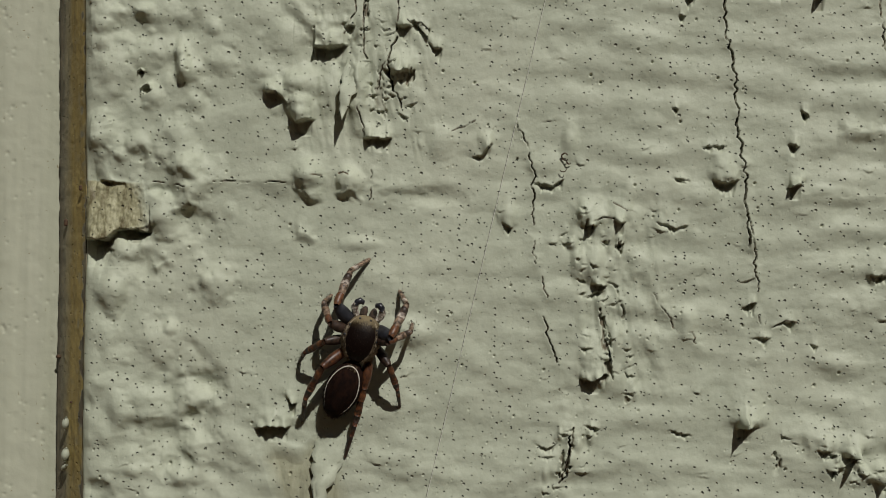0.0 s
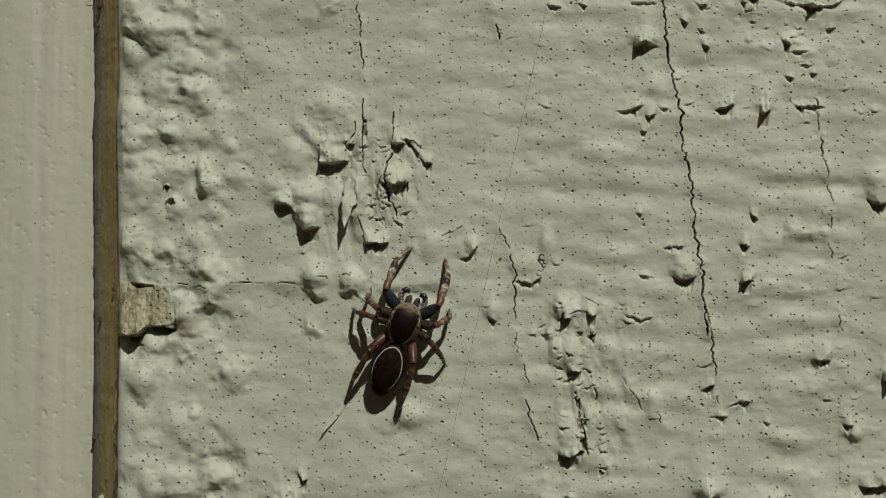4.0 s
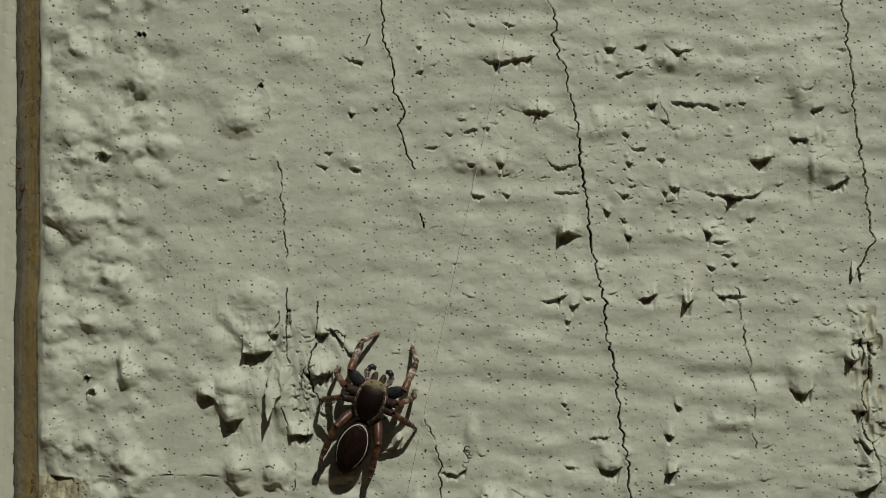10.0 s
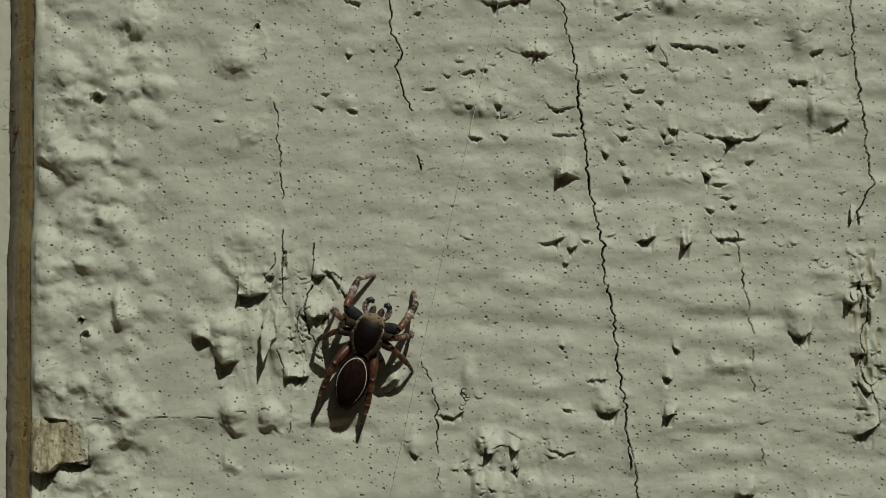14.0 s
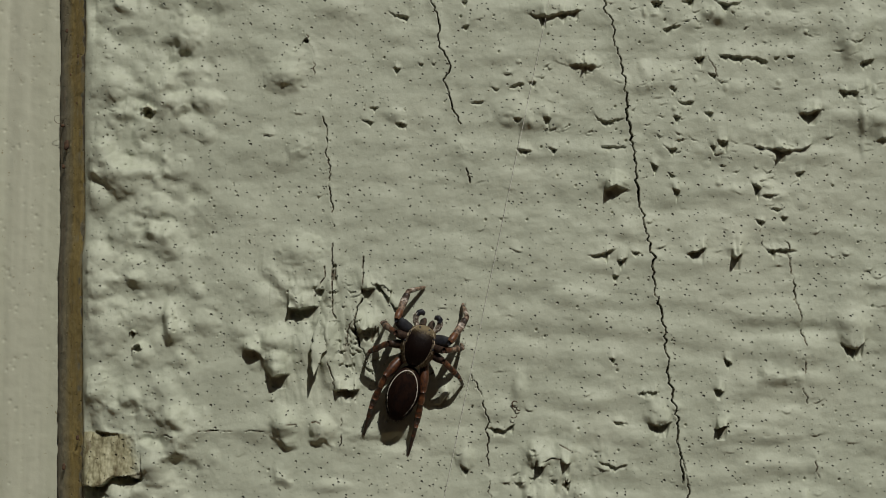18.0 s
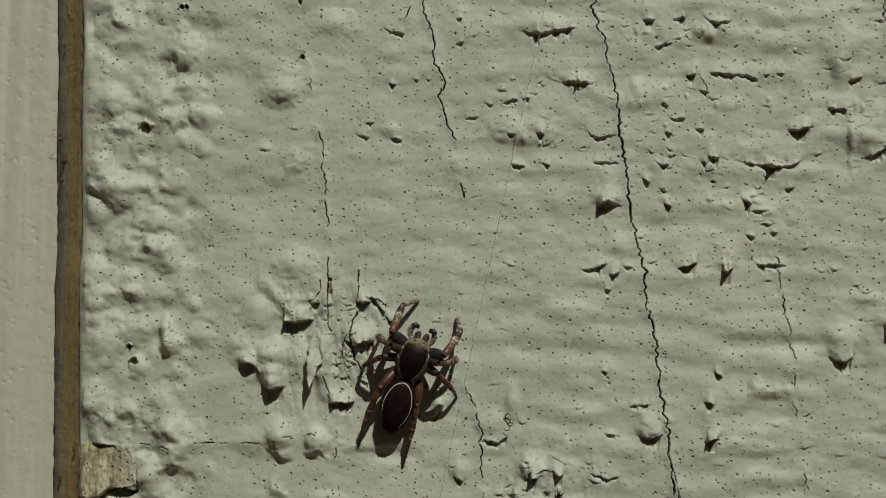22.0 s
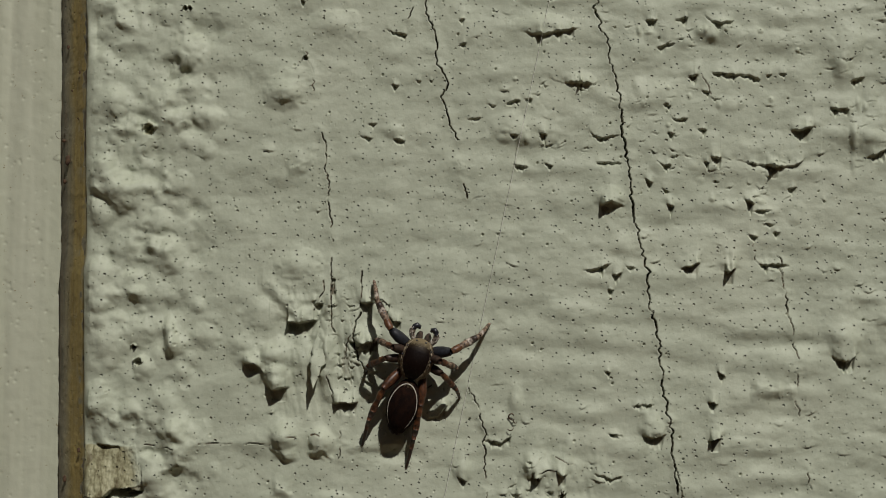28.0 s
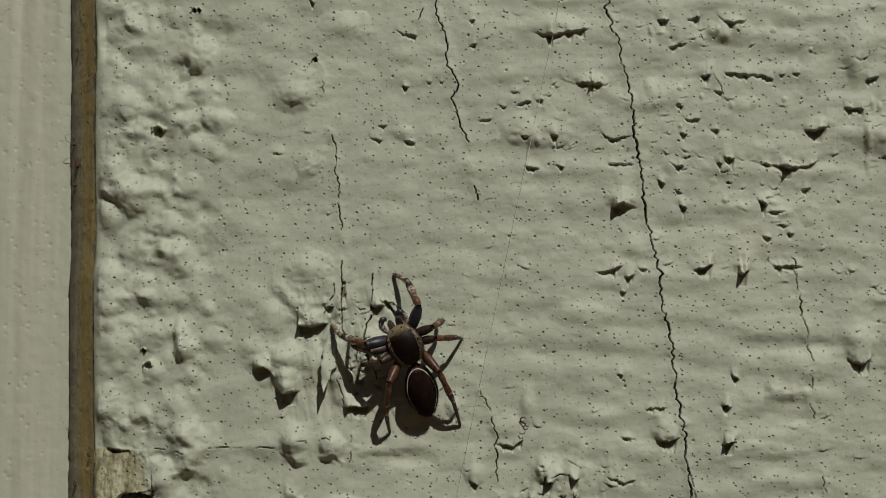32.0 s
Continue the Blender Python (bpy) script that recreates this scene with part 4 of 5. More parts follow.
    lump(-16.85, -1.96, 0.74, 0.63, 0.30)
    lump(-15.34, -2.1, 0.29, 0.86, 0.30)
    lump(-17.84, 8.55, 0.57, 0.46, 0.22)
    lump(-18.84, 6.93, 0.51, 0.57, 0.25)
    lump(-15.01, -6.81, 0.63, 0.74, 0.30)
    lump(-14.4, -7.94, 0.46, 0.51, 0.28)
    lump(-3.9, 8.32, 0.40, 0.29, 0.12)
    lump(9.02, -6.66, 0.57, 0.51, 0.28)
    lump(5.65, 10.9, 0.57, 0.34, 0.15)
    lump(7.09, 4.78, 0.69, 0.46, 0.22)
    lump(3.94, 13.86, 1.14, 0.46, 0.16)
    lump(-10.16, -3.1, 0.40, 0.40, 0.20)
    lump(-11.62, -2.53, 0.57, 0.46, 0.14)
    lump(-4.85, -2.24, 0.57, 0.63, 0.12)
    lump(2.27, -5.62, 0.34, 0.74, 0.18)
    lump(3.25, -8.41, 0.51, 0.74, 0.14)
    lump(4.52, -8.41, 0.40, 0.63, 0.11)
    lump(4.94, -7.85, 0.29, 0.57, 0.10)
    lump(1.28, -6.6, 0.69, 0.51, 0.15)
    lump(-7.72, -2.81, 0.29, 1.03, 0.22)
    lump(-11.31, -3.39, 0.57, 0.40, 0.20)
    lump(-16.24, -14.81, 0.76, 0.86, 0.20)
    lump(-17.38, -10.73, 0.66, 0.56, 0.25)
    lump(3.44, -11.02, 0.61, 0.76, 0.25)
    lump(3.53, -15.04, 0.56, 0.86, 0.28)
    lump(4.4, -9.24, 0.40, 0.76, 0.12)
    lump(7.6, -13.42, 0.40, 0.66, 0.22)
    lump(12.13, -12.31, 1.21, 0.35, 0.06)
    lump(-6.93, -10.25, 0.76, 0.30, 0.12)
    lump(-0.37, -8.84, 0.40, 0.56, 0.22)
    lump(-18.46, -14.87, 0.51, 0.66, 0.15)
    lump(10.53, -17.58, 0.76, 0.40, 0.20)
    lump(14.71, -18.7, 1.21, 0.46, 0.08)
    lump(-12.11, -19.81, 0.66, 0.76, 0.18)
    lump(5.44, -11.23, 0.51, 0.61, 0.15)
    lump(-3.47, -5.62, 0.61, 0.66, 0.14)
    lump(-1.45, -5.58, 0.35, 0.46, 0.20)
    lump(-15.09, -2.49, 0.25, 0.76, 0.25)
    lump(-16.62, -3.79, 0.51, 0.51, 0.28)
    lump(18.84, 11.78, 0.48, 0.86, 0.12)
    lump(18.28, 12.21, 0.35, 0.69, 0.10)
    lump(19.57, 12.79, 0.48, 0.74, 0.11)
    lump(20.31, 7.88, 1.24, 0.86, 0.12)
    lump(18.28, -1.74, 0.68, 1.14, 0.11)
    lump(18.73, -0.34, 0.89, 0.57, 0.10)
    lump(20.12, -0.34, 1.03, 0.34, 0.11)
    lump(20.71, -1.46, 0.48, 0.86, 0.11)
    lump(22.62, -0.62, 0.76, 0.63, 0.09)
    ledge([(-6.24, -7.78, 0.05), (-5.23, -7.65, 0.11), (-3.93, -7.75, 0.05)], 0.8, 0.4)
    # crumbled runs: small broken edges and lumps close together
    for x0, z0, x1, z1, wide, count, tall in ((3.1, -8.6, 4.5, -17.2, 1.1, 60, 0.20), (-6.9, 0.4, -5.3, -5.2, 1.2, 46, 0.20), (21.4, 0.8, 22.2, -7.5, 0.8, 40, 0.24),
                                              (12.6, -18.6, 17.5, -20.6, 1.0, 40, 0.24), (2.9, -18.2, 1.9, -21.0, 0.8, 24, 0.2), (19.0, 12.5, 20.6, 6.0, 1.0, 26, 0.14),
                                              (8.5, 13.6, 17.0, 12.4, 1.2, 34, 0.13), (3.0, 10.5, 16.5, 9.6, 1.0, 26, 0.11), (9.0, 8.0, 16.5, 4.0, 2.2, 50, 0.12), (2.0, 8.0, 7.0, 7.2, 0.8, 16, 0.11), (-17.8, 9.0, -15.0, 5.0, 1.4, 20, 0.12)):
        for _ in range(count):
            t = rng.uniform(0, 1)
            x, z, w, h = x0 + (x1 - x0) * t + rng.uniform(-wide, wide), z0 + (z1 - z0) * t + rng.uniform(-0.5, 0.5) * wide, rng.uniform(0.10, 0.32), tall * rng.uniform(0.3, 1.0)
            if rng.uniform() < 0.45:
                blister(x, z, w * rng.uniform(0.7, 1.2), w * rng.uniform(1.2, 3.0) * (1.0 if abs(x1 - x0) < 3 else 0.5), 0.7 * h)
            else:
                skew = rng.uniform(-0.5, 0.5) * w
                ledge([(x - w, z - skew, 0.3 * h), (x + rng.uniform(-0.6, 0.6) * w, z + rng.uniform(-0.3, 0.1) * w, h), (x + w, z + skew, 0.3 * h)], rng.uniform(0.25, 0.7))
    # splintered drip of paint beside the animal's resting place
    zone = within(X, -10.2, -3.4, 0.9) * within(Z, -6.8, 0.9, 1.0)
    REL += 0.085 * zone * layered(X + 0.22 * Z, Z, 0.9, 2.0, 71, 2) + 0.03 * zone * layered(X + 0.2 * Z, Z, 0.3, 1.0, 74, 2)
    for x, z, rx, rz, high in ((-8.4, -3.4, 0.55, 1.1, 0.30), (-7.3, -3.0, 0.35, 1.6, 0.34), (-9.6, -3.0, 0.8, 0.6, 0.28), (-10.6, -1.0, 1.0, 0.7, 0.25),
                               (-9.6, -4.8, 0.55, 0.55, 0.12), (-9.4, -7.3, 0.55, 0.6, 0.06), (-7.7, -7.4, 0.5, 0.55, 0.05), (-5.3, -2.3, 0.5, 0.9, 0.14),
                               (-8.3, 0.8, 1.3, 0.7, 0.18), (-3.9, -8.1, 1.6, 0.4, -0.16), (-14.9, -8.6, 0.5, 0.7, 0.25), (-14.7, -6.9, 0.5, 0.6, 0.22)):
        lump(x, z, rx, rz, high)
    # slanting ruck with torn strips further down
    strip = within(X, 2.6, 7.2, 0.9) * within(Z, -17.3, -7.6, 1.2)
    REL += 0.11 * strip * layered(X + 0.16 * Z, Z, 1.1, 1.9, 77, 2) + 0.035 * strip * layered(X, Z, 0.35, 0.6, 79, 2)
    torn(4.05, -14.5, 0.26, 1.5, 0.22, -0.17)
    torn(4.75, -13.0, 0.14, 0.9, 0.12, -0.2)
    torn(4.55, -10.2, 0.20, 0.55, 0.15)
    torn(3.15, -9.3, 0.30, 0.35, 0.15)
    torn(2.45, -19.7, 0.30, 0.8, 0.2, 0.3)
    torn(5.1, -16.9, 0.2, 0.3, 0.12)
    torn(-6.90, -0.2, 0.12, 1.4, 0.15)
    torn(-6.2, -3.6, 0.35, 1.2, 0.08, -0.2, 0.45)
    torn(-4.95, -2.75, 0.34, 0.5, 0.2, 0.3)
    torn(11.6, -19.6, 0.3, 0.5, 0.14)
    # torn strip along the far split
    tear = within(X, 20.9, 22.9, 0.4) * within(Z, -6.5, 0.9, 0.6) * np.clip(lattice(X, Z, 0.25, 0.9, 85) * 2.0, 0, 1)
    REL -= 0.16 * tear
    OLD += 0.7 * np.clip(tear, 0, 1)
    for x, z, rx, rz, high in ((19.3, 12.4, 0.7, 1.6, 0.10), (20.1, 9.0, 0.9, 1.5, 0.05), (18.6, -2.2, 0.9, 1.5, 0.12), (20.2, -2.5, 0.5, 1.6, 0.10)):
        lump(x, z, rx, rz, high)
    # smooth runs of pale primer below, where the film has come away
    k = region(-12.5, -6.0, -40, -18.0)
    run = within(X[k] + 0.32 * (Z[k] + 19), -11.6, -8.0, 0.7) * np.clip((-19.2 + 0.5 * lattice(X[k], Z[k], 0.8, 1, 87) - Z[k]) / 0.9, 0, 1)
    REL[k] = REL[k] * (1 - 0.7 * run) - 0.10 * run + 0.03 * run * lattice(X[k] + 0.32 * Z[k], Z[k], 0.4, 6, 88)
    OLD[k] = np.maximum(OLD[k], 0.55 * run)
    # chipped corner: an older coat lies bare
    k = region(-20.6, -14.8, -11.6, -7.0)
    a, b = X[k], Z[k]
    wob = 0.16 * lattice(a, b, 0.7, 0.7, 91) + 0.07 * lattice(a, b, 0.2, 0.2, 92)
    top = -7.72 - b + 0.5 * wob
    foot = b + 10.45 - 0.55 * np.clip((a + 18.6) / 0.5, 0, 1) + wob
    side = (-16.4 - 0.5 * np.abs(b + 9.2) - a) + wob
    chip = np.clip(np.minimum(np.minimum(top, foot), side) / 0.05, 0, 1)
    fade = np.clip(side / 1.6, 0, 1)
    tilt = -0.40 + 0.72 * np.clip((-7.72 - b) / 2.5, 0, 1)
    REL[k] = REL[k] * (1 - 0.85 * chip) + chip * fade * tilt
    REL[k] += chip * 0.040 * layered(a, b, 0.16, 0.24, 95, 3)
    OLD[k] = np.maximum(OLD[k], chip * np.clip(fade * 2.5, 0, 1))
    under = np.clip(-foot / 0.04, 0, 1) * np.exp(-np.clip(-foot, 0, 9) / 0.55) * np.clip((side + 0.3) / 0.4, 0, 1)
    REL[k] -= 0.50 * under
    # pores
    n = 1500
    px, pz = rng.uniform(EDGE + 0.1, 24.5, n), rng.uniform(-23.5, 17.8, n)
    dense = lattice(px, pz, 2.5, 2.0, 97)
    for x, z, q, s in zip(px, pz, dense, rng.uniform(0, 1, n)):
        if q < -0.35 and s < 0.6:
            continue
        r = 0.030 + 0.036 * s**4
        k = region(x - 0.25, x + 0.25, z - 0.25, z + 0.25)
        d2 = ((X[k] - x) ** 2 + (Z[k] - z) ** 2) / r**2
        REL[k] -= (0.03 + 1.5 * r) * np.exp(-(d2**1.6)) - 0.014 * np.exp(-d2 / 4.5)
        BARE_SHADE[k] = np.maximum(BARE_SHADE[k], 0.22 * np.exp(-d2 * 1.4))


build_relief()


def height(x, z):
    """The relief at a place of the board, in millimetres."""
    i = min(max(int(np.searchsorted(us, x - EDGE)), 0), len(us) - 1)
    j = min(max(int(np.searchsorted(zs, z)), 0), len(zs) - 1)
    return float(REL[j, i])


# ---- structure ----
def grid_mesh(name, co, rows, cols, material, attributes=()):
    """A sheet of quads from rows x cols corners, smooth shaded."""
    me = bpy.data.meshes.new(name)
    j, i = np.mgrid[0 : rows - 1, 0 : cols - 1]
    a = (j * cols + i).ravel()
    quads = np.stack([a, a + 1, a + cols + 1, a + cols], 1).astype(np.int32)
    me.vertices.add(rows * cols)
    me.vertices.foreach_set("co", np.ascontiguousarray(co, np.float32).ravel())
    me.loops.add(quads.size)
    me.loops.foreach_set("vertex_index", quads.ravel())
    me.polygons.add(len(quads))
    me.polygons.foreach_set("loop_start", np.arange(0, quads.size, 4, dtype=np.int32))
    me.polygons.foreach_set("use_smooth", np.ones(len(quads), bool))
    for key, values in attributes:
        at = me.attributes.new(key, "FLOAT", "POINT")
        at.data.foreach_set("value", np.ascontiguousarray(values, np.float32).ravel())
    me.materials.append(material)
    me.update(calc_edges=True)
    me.validate()
    return me


DEEP = 3.4     # how far the smooth board lies behind the face of the painted one
ROUND = 0.85    # worn corner of the painted board


SLOPE_X, SLOPE_Y = 2.20, 2.5    # the bare sloping edge of the painted board


def painted_board():
    bend = np.where(U < ROUND, 0.62 * (ROUND - np.sqrt(np.maximum(ROUND**2 - (ROUND - U) ** 2, 0))), 0)
    fade = np.clip(U / 0.5, 0.25, 1)
    front = np.stack([X, bend - REL * fade, Z], -1)
    top = 0.62 * ROUND
    side_x = np.concatenate([np.full(12, -SLOPE_X), np.linspace(-SLOPE_X, 0, 50)[1:-1]])
    side_y = np.concatenate([np.linspace(DEEP + 3.0, SLOPE_Y + top, 12), np.linspace(SLOPE_Y + top, top, 50)[1:-1]])
    zz, yy = np.meshgrid(zs, side_y, indexing="ij")
    xx = X[:, :1] + side_x[None, :]
    rough = 0.02 * layered(xx, zz, 0.5, 6.0, 101, 2) + 0.012 * layered(xx, zz, 0.25, 0.4, 103, 2)
    rough += 0.08 * np.clip(lattice(xx, zz, 0.25, 0.4, 105) - 0.72, 0, 1)
    flank = np.stack([xx - rough, yy - 0.5 * rough, zz], -1)
    back_right = np.stack([X[:, -1:], np.full_like(X[:, -1:], DEEP + 12), Z[:, -1:]], -1)
    co = np.concatenate([flank, front, back_right], 1)
    n = flank.shape[1]
    pad = lambda v, w: np.concatenate([w, v, np.zeros((len(zs), 1))], 1)
    chips_and_shade = np.clip(lattice(xx, zz, 0.22, 0.55, 107) * 3 - 1.7, 0, 1) * np.clip((side_x[None, :] + 0.7) / 0.5, 0.12, 1)
    rag = (side_x[None, :] + 0.24 + 0.16 * lattice(0 * zz, zz, 1, 0.9, 115) + 0.14 * lattice(xx, zz, 0.2, 0.22, 117)) / 0.05
    chips_and_shade = np.maximum(chips_and_shade, np.clip(rag, 0, 1) * np.clip(0.6 + 1.4 * lattice(0 * zz, zz, 1, 1.3, 119), 0.15, 1))
    # shadow line along the foot of the slope, painted as darker wood
    foot_shade = np.clip((-1.05 - side_x[None, :] + 0.16 * lattice(0 * zz, zz, 1, 3.0, 121) + 0.10 * lattice(xx, zz, 0.3, 0.7, 123)) / 0.95, 0, 1)
    chips_and_shade = np.maximum(chips_and_shade, 0.9 * foot_shade)
    seep = np.clip(1.1 - U / (0.10 + 0.10 * lattice(0 * Z, Z, 1, 0.6, 109)), 0, 1)
    stain = np.maximum(0, 1 - chips_and_shade)
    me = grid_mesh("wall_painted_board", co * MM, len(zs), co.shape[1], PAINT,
                   (("old_coat", pad(OLD, 0 * xx)), ("wood_and_shade", pad(BARE_SHADE, chips_and_shade * 0.9)), ("stained_edge", pad(0.8 * seep, stain))))
    ob = new("wall_painted_board", me)
    return tagged(ob, "thickly painted sage-cream wooden board with cracks and pores", "wall", kind="structure")


def smooth_board():
    xs, zz = spaced(EDGE - 7.5, EDGE + 1.0, 0.06, 60), spaced(-24, 19, 0.06, 80)
    xs = xs[xs < EDGE + 1.6]
    a, b = np.meshgrid(xs, zz)
    d = a - EDGE
    rel = 0.03 * layered(a, b, 0.9, 14, 111, 3) + 0.012 * layered(a, b, 0.6, 0.6, 113, 2)
    rel -= 0.05 * np.exp(-(((d + 5.4) / 0.35) ** 2)) - 0.03 * np.exp(-(((d + 4.6) / 0.5) ** 2))
    for x, z, s in zip(rng.uniform(EDGE - 7.5, EDGE, 420), rng.uniform(-24, 19, 420), rng.uniform(0, 1, 420)):
        i, j = np.searchsorted(xs, (x - 0.4, x + 0.4)), np.searchsorted(zz, (z - 0.4, z + 0.4))
        k = (slice(j[0], j[1]), slice(i[0], i[1]))
        rel[k] -= (0.02 + 0.025 * s) * np.exp(-((a[k] - x) ** 2 + (b[k] - z) ** 2) / (0.045 + 0.045 * s**3) ** 2)
    co = np.stack([a, DEEP - rel, b], -1)
    ob = new("wall_smooth_board", grid_mesh("wall_smooth_board", co * MM, len(zz), len(xs), SMOOTH))
    return tagged(ob, "smooth pale sage-cream painted board set back", "wall", kind="structure")


board = painted_board()
smooth_board()


def house_wall():
    """The plain wall that carries the boards, down to the ground."""
    bm = bmesh.new()
    bmesh.ops.create_cube(bm, size=1.0)
    for v in bm.verts:
        v.co = Vector((v.co.x * 4.0, 0.081 + v.co.y * 0.12, 0.25 + v.co.z * 2.72))
    bmesh.ops.bevel(bm, geom=bm.edges[:], offset=0.004, segments=2, affect="EDGES")
    me = bpy.data.meshes.new("wall_house")
    bm.to_mesh(me)
    bm.free()
    me.materials.append(SMOOTH)
    return tagged(new("wall_house", me), "plain sage-cream painted wall behind the boards", "wall", kind="structure")


house_wall()


# unseen ground, added so that its brown throws warm light on the wall
def ground():
    bm = bmesh.new()
    bmesh.ops.create_grid(bm, x_segments=8, y_segments=8, size=300)
    me = bpy.data.meshes.new("ground")
    bm.to_mesh(me)
    bm.free()
    me.materials.append(BOUNCE_EARTH)
    ob = new("ground", me)
    ob.location = (0, 0, -1.1)
    return tagged(ob, "unseen brown earth added below the wall for warm bounce", "ground", kind="structure")


ground()


def sky_blocker():
    """A plain brown wall, added out of view to block and warm sky light."""
    bm = bmesh.new()
    bmesh.ops.create_cube(bm, size=1.0, matrix=Matrix.Translation((0, -3.0, 0.25)) @ Matrix.Diagonal((16, 0.15, 2.7, 1)))
    me = bpy.data.meshes.new("unseen_blocker_wall")
    bm.to_mesh(me)
    bm.free()
    me.materials.append(BLOCKER)
    return tagged(new("unseen_blocker_wall", me), "unseen plain brown wall added to block low sky light", "wall", kind="structure")


sky_blocker()


# ---- parts ----
def part(name, bm, material, parent=None, label=""):
    """Links a bmesh, drawn in millimetres, as one mesh object under its thing or part."""
    me = bpy.data.meshes.new(name)
    bmesh.ops.scale(bm, vec=(MM, MM, MM), verts=bm.verts)
    bm.to_mesh(me)
    bm.free()
    for p in me.polygons:
        p.use_smooth = True
    me.materials.append(material)
    ob = new(name, me)
    ob.parent = parent
    return tagged(ob, label) if label else ob


def tube(bm, path, radii, sides=10, flat=1.0, close=True):
    """A round limb along a path of points, with a radius at each."""
    rings, n = [], len(path)
    pts = [Vector(p) for p in path]
    for i, p in enumerate(pts):
        d = (pts[min(i + 1, n - 1)] - pts[max(i - 1, 0)]).normalized()
        u = d.cross(Vector((0, 0, 1)) if abs(d.z) < 0.9 else Vector((1, 0, 0))).normalized()
        v = u.cross(d)
        rings.append([bm.verts.new(p + radii[i] * (math.cos(t) * u + flat * math.sin(t) * v)) for t in (2 * math.pi * k / sides for k in range(sides))])
    for a, b in zip(rings, rings[1:]):
        for k in range(sides):
            bm.faces.new((a[k], a[(k + 1) % sides], b[(k + 1) % sides], b[k]))
    if close:
        bm.faces.new(rings[0])
        bm.faces.new(rings[-1][::-1])
    return bm


def egg(bm, centre, half, shape, segments=32, rings=20):
    """An egg form along y whose half-width, height and belly follow shape(v), v from -1 at the tail to 1."""
    made = bmesh.ops.create_uvsphere(bm, u_segments=segments, v_segments=rings, radius=1.0)["verts"]
    for v in made:
        x, y, z = v.co.x, v.co.z, v.co.y
        w, h = shape(y, z)
        v.co = Vector((centre[0] + half[0] * x * w, centre[1] + half[1] * y, centre[2] + half[2] * z * h))
    bmesh.ops.recalc_face_normals(bm, faces=bm.faces)
    return bm


def spikes(bm, roots, ways, long, thick):
    """Fine hairs: three-sided needles."""
    for r, w, s in zip(roots, ways, long):
        r, w = Vector(r), Vector(w).normalized()
        u = w.orthogonal().normalized()
        v = w.cross(u)
        base = [bm.verts.new(r + thick * (math.cos(t) * u + math.sin(t) * v)) for t in (0, 2.1, 4.2)]
        tip = bm.verts.new(r + w * s)
        for a in range(3):
            bm.faces.new((base[a], base[(a + 1) % 3], tip))
    return bm


# ---- torn slivers of the paint film ----
def flake(x0, z0, x1, z1, wide, lift):
    """A pointed sliver of paint, fast at its upper end and curling away from the wall at its tip."""
    bm, rows = bmesh.new(), []
    r = random.Random(int(abs(x0 * 1000 + z0)))
    along = Vector((x1 - x0, 0, z1 - z0))
    across = Vector((along.z, 0, -along.x)).normalized()
    kink = [r.gauss(0, 0.10) for _ in range(16)]
    for i in range(15):
        t = i / 14
        w = wide * 0.5 * (1 - t**1.6) ** 0.8 * (1 + kink[i] * 1.3) + 0.012
        mid = Vector((x0, 0, z0)) + along * t + across * (0.12 * wide * math.sin(3 * t + r.random()))
        base = -max(height(mid.x, mid.z), height(x0, z0) * (1 - t)) - 0.02
        out = lift * t**2.2 - 0.28 * (1 - t) ** 2
        row = []
        for j in range(7):
            u = j / 3 - 1
            p = mid + across * (w * u)
            rough = noise.noise(Vector((p.x * 3.1, 4.0, p.z * 1.7))) + 0.5 * noise.noise(Vector((p.x * 8.0, 9.0, p.z * 5.0)))
            row.append(bm.verts.new((p.x, base - out - 0.03 * wide * (1 - u * u) - 0.13 * wide * rough, p.z)))
        under = [bm.verts.new((v.co.x, v.co.y + 0.07, v.co.z)) for v in row]
        rows.append(row + under[::-1])
    for p, q in zip(rows, rows[1:]):
        for j in range(14):
            bm.faces.new((p[j], p[(j + 1) % 14], q[(j + 1) % 14], q[j]))
    bm.faces.new(rows[0])
    bm.faces.new(rows[-1][::-1])
    bmesh.ops.recalc_face_normals(bm, faces=bm.faces)
    return part("paint_flake", bm, PAINT, board)


flake(-7.08, -1.67, -7.89, -4.81, 1.0, 0.95)
flake(-7.27, -18.14, -8.82, -22.05, 2.1, 0.45)
flake(-4.61, 0.17, -4.14, -0.98, 0.5, 0.2)
flake(4.11, -13.26, 4.36, -15.26, 0.22, 0.16)
flake(-6.9, -12.68, -8.98, -15.2, 0.3, 0.3)
flake(21.76, 0.5, 21.76, -1.74, 0.4, 0.25)
flake(21.37, -0.62, 21.14, -2.02, 0.35, 0.35)
flake(21.62, 3.6, 21.24, 2.19, 0.4, 0.2)


def drip(x0, z0, x1, z1, wide):
    """A dried run of paint on the sloping edge."""
    path = []
    for i in range(8):
        t = i / 7
        x, z = x0 + (x1 - x0) * t, z0 + (z1 - z0) * t
        path.append((x, (EDGE + LEAN * z - x) * SLOPE_Y / SLOPE_X + 0.15, z))
    bm = tube(bmesh.new(), path, [wide * 0.5 * math.sin(math.pi * (i + 0.7) / 8.4) for i in range(8)], 8)
    return part("paint_drip", bm, PAINT, board)


drip(-20.86, -18.71, -21.01, -19.35, 0.35)
drip(-20.83, -20.14, -20.98, -20.84, 0.4)
drip(-20.76, -20.94, -21.18, -21.27, 0.25)

# ---- the jumping spider, in millimetres: x to its right, y ahead, z away from the wall ----
spider = tagged(new("spider"), "small dark brown jumping spider with white-edged abdomen on the wall", "spider")


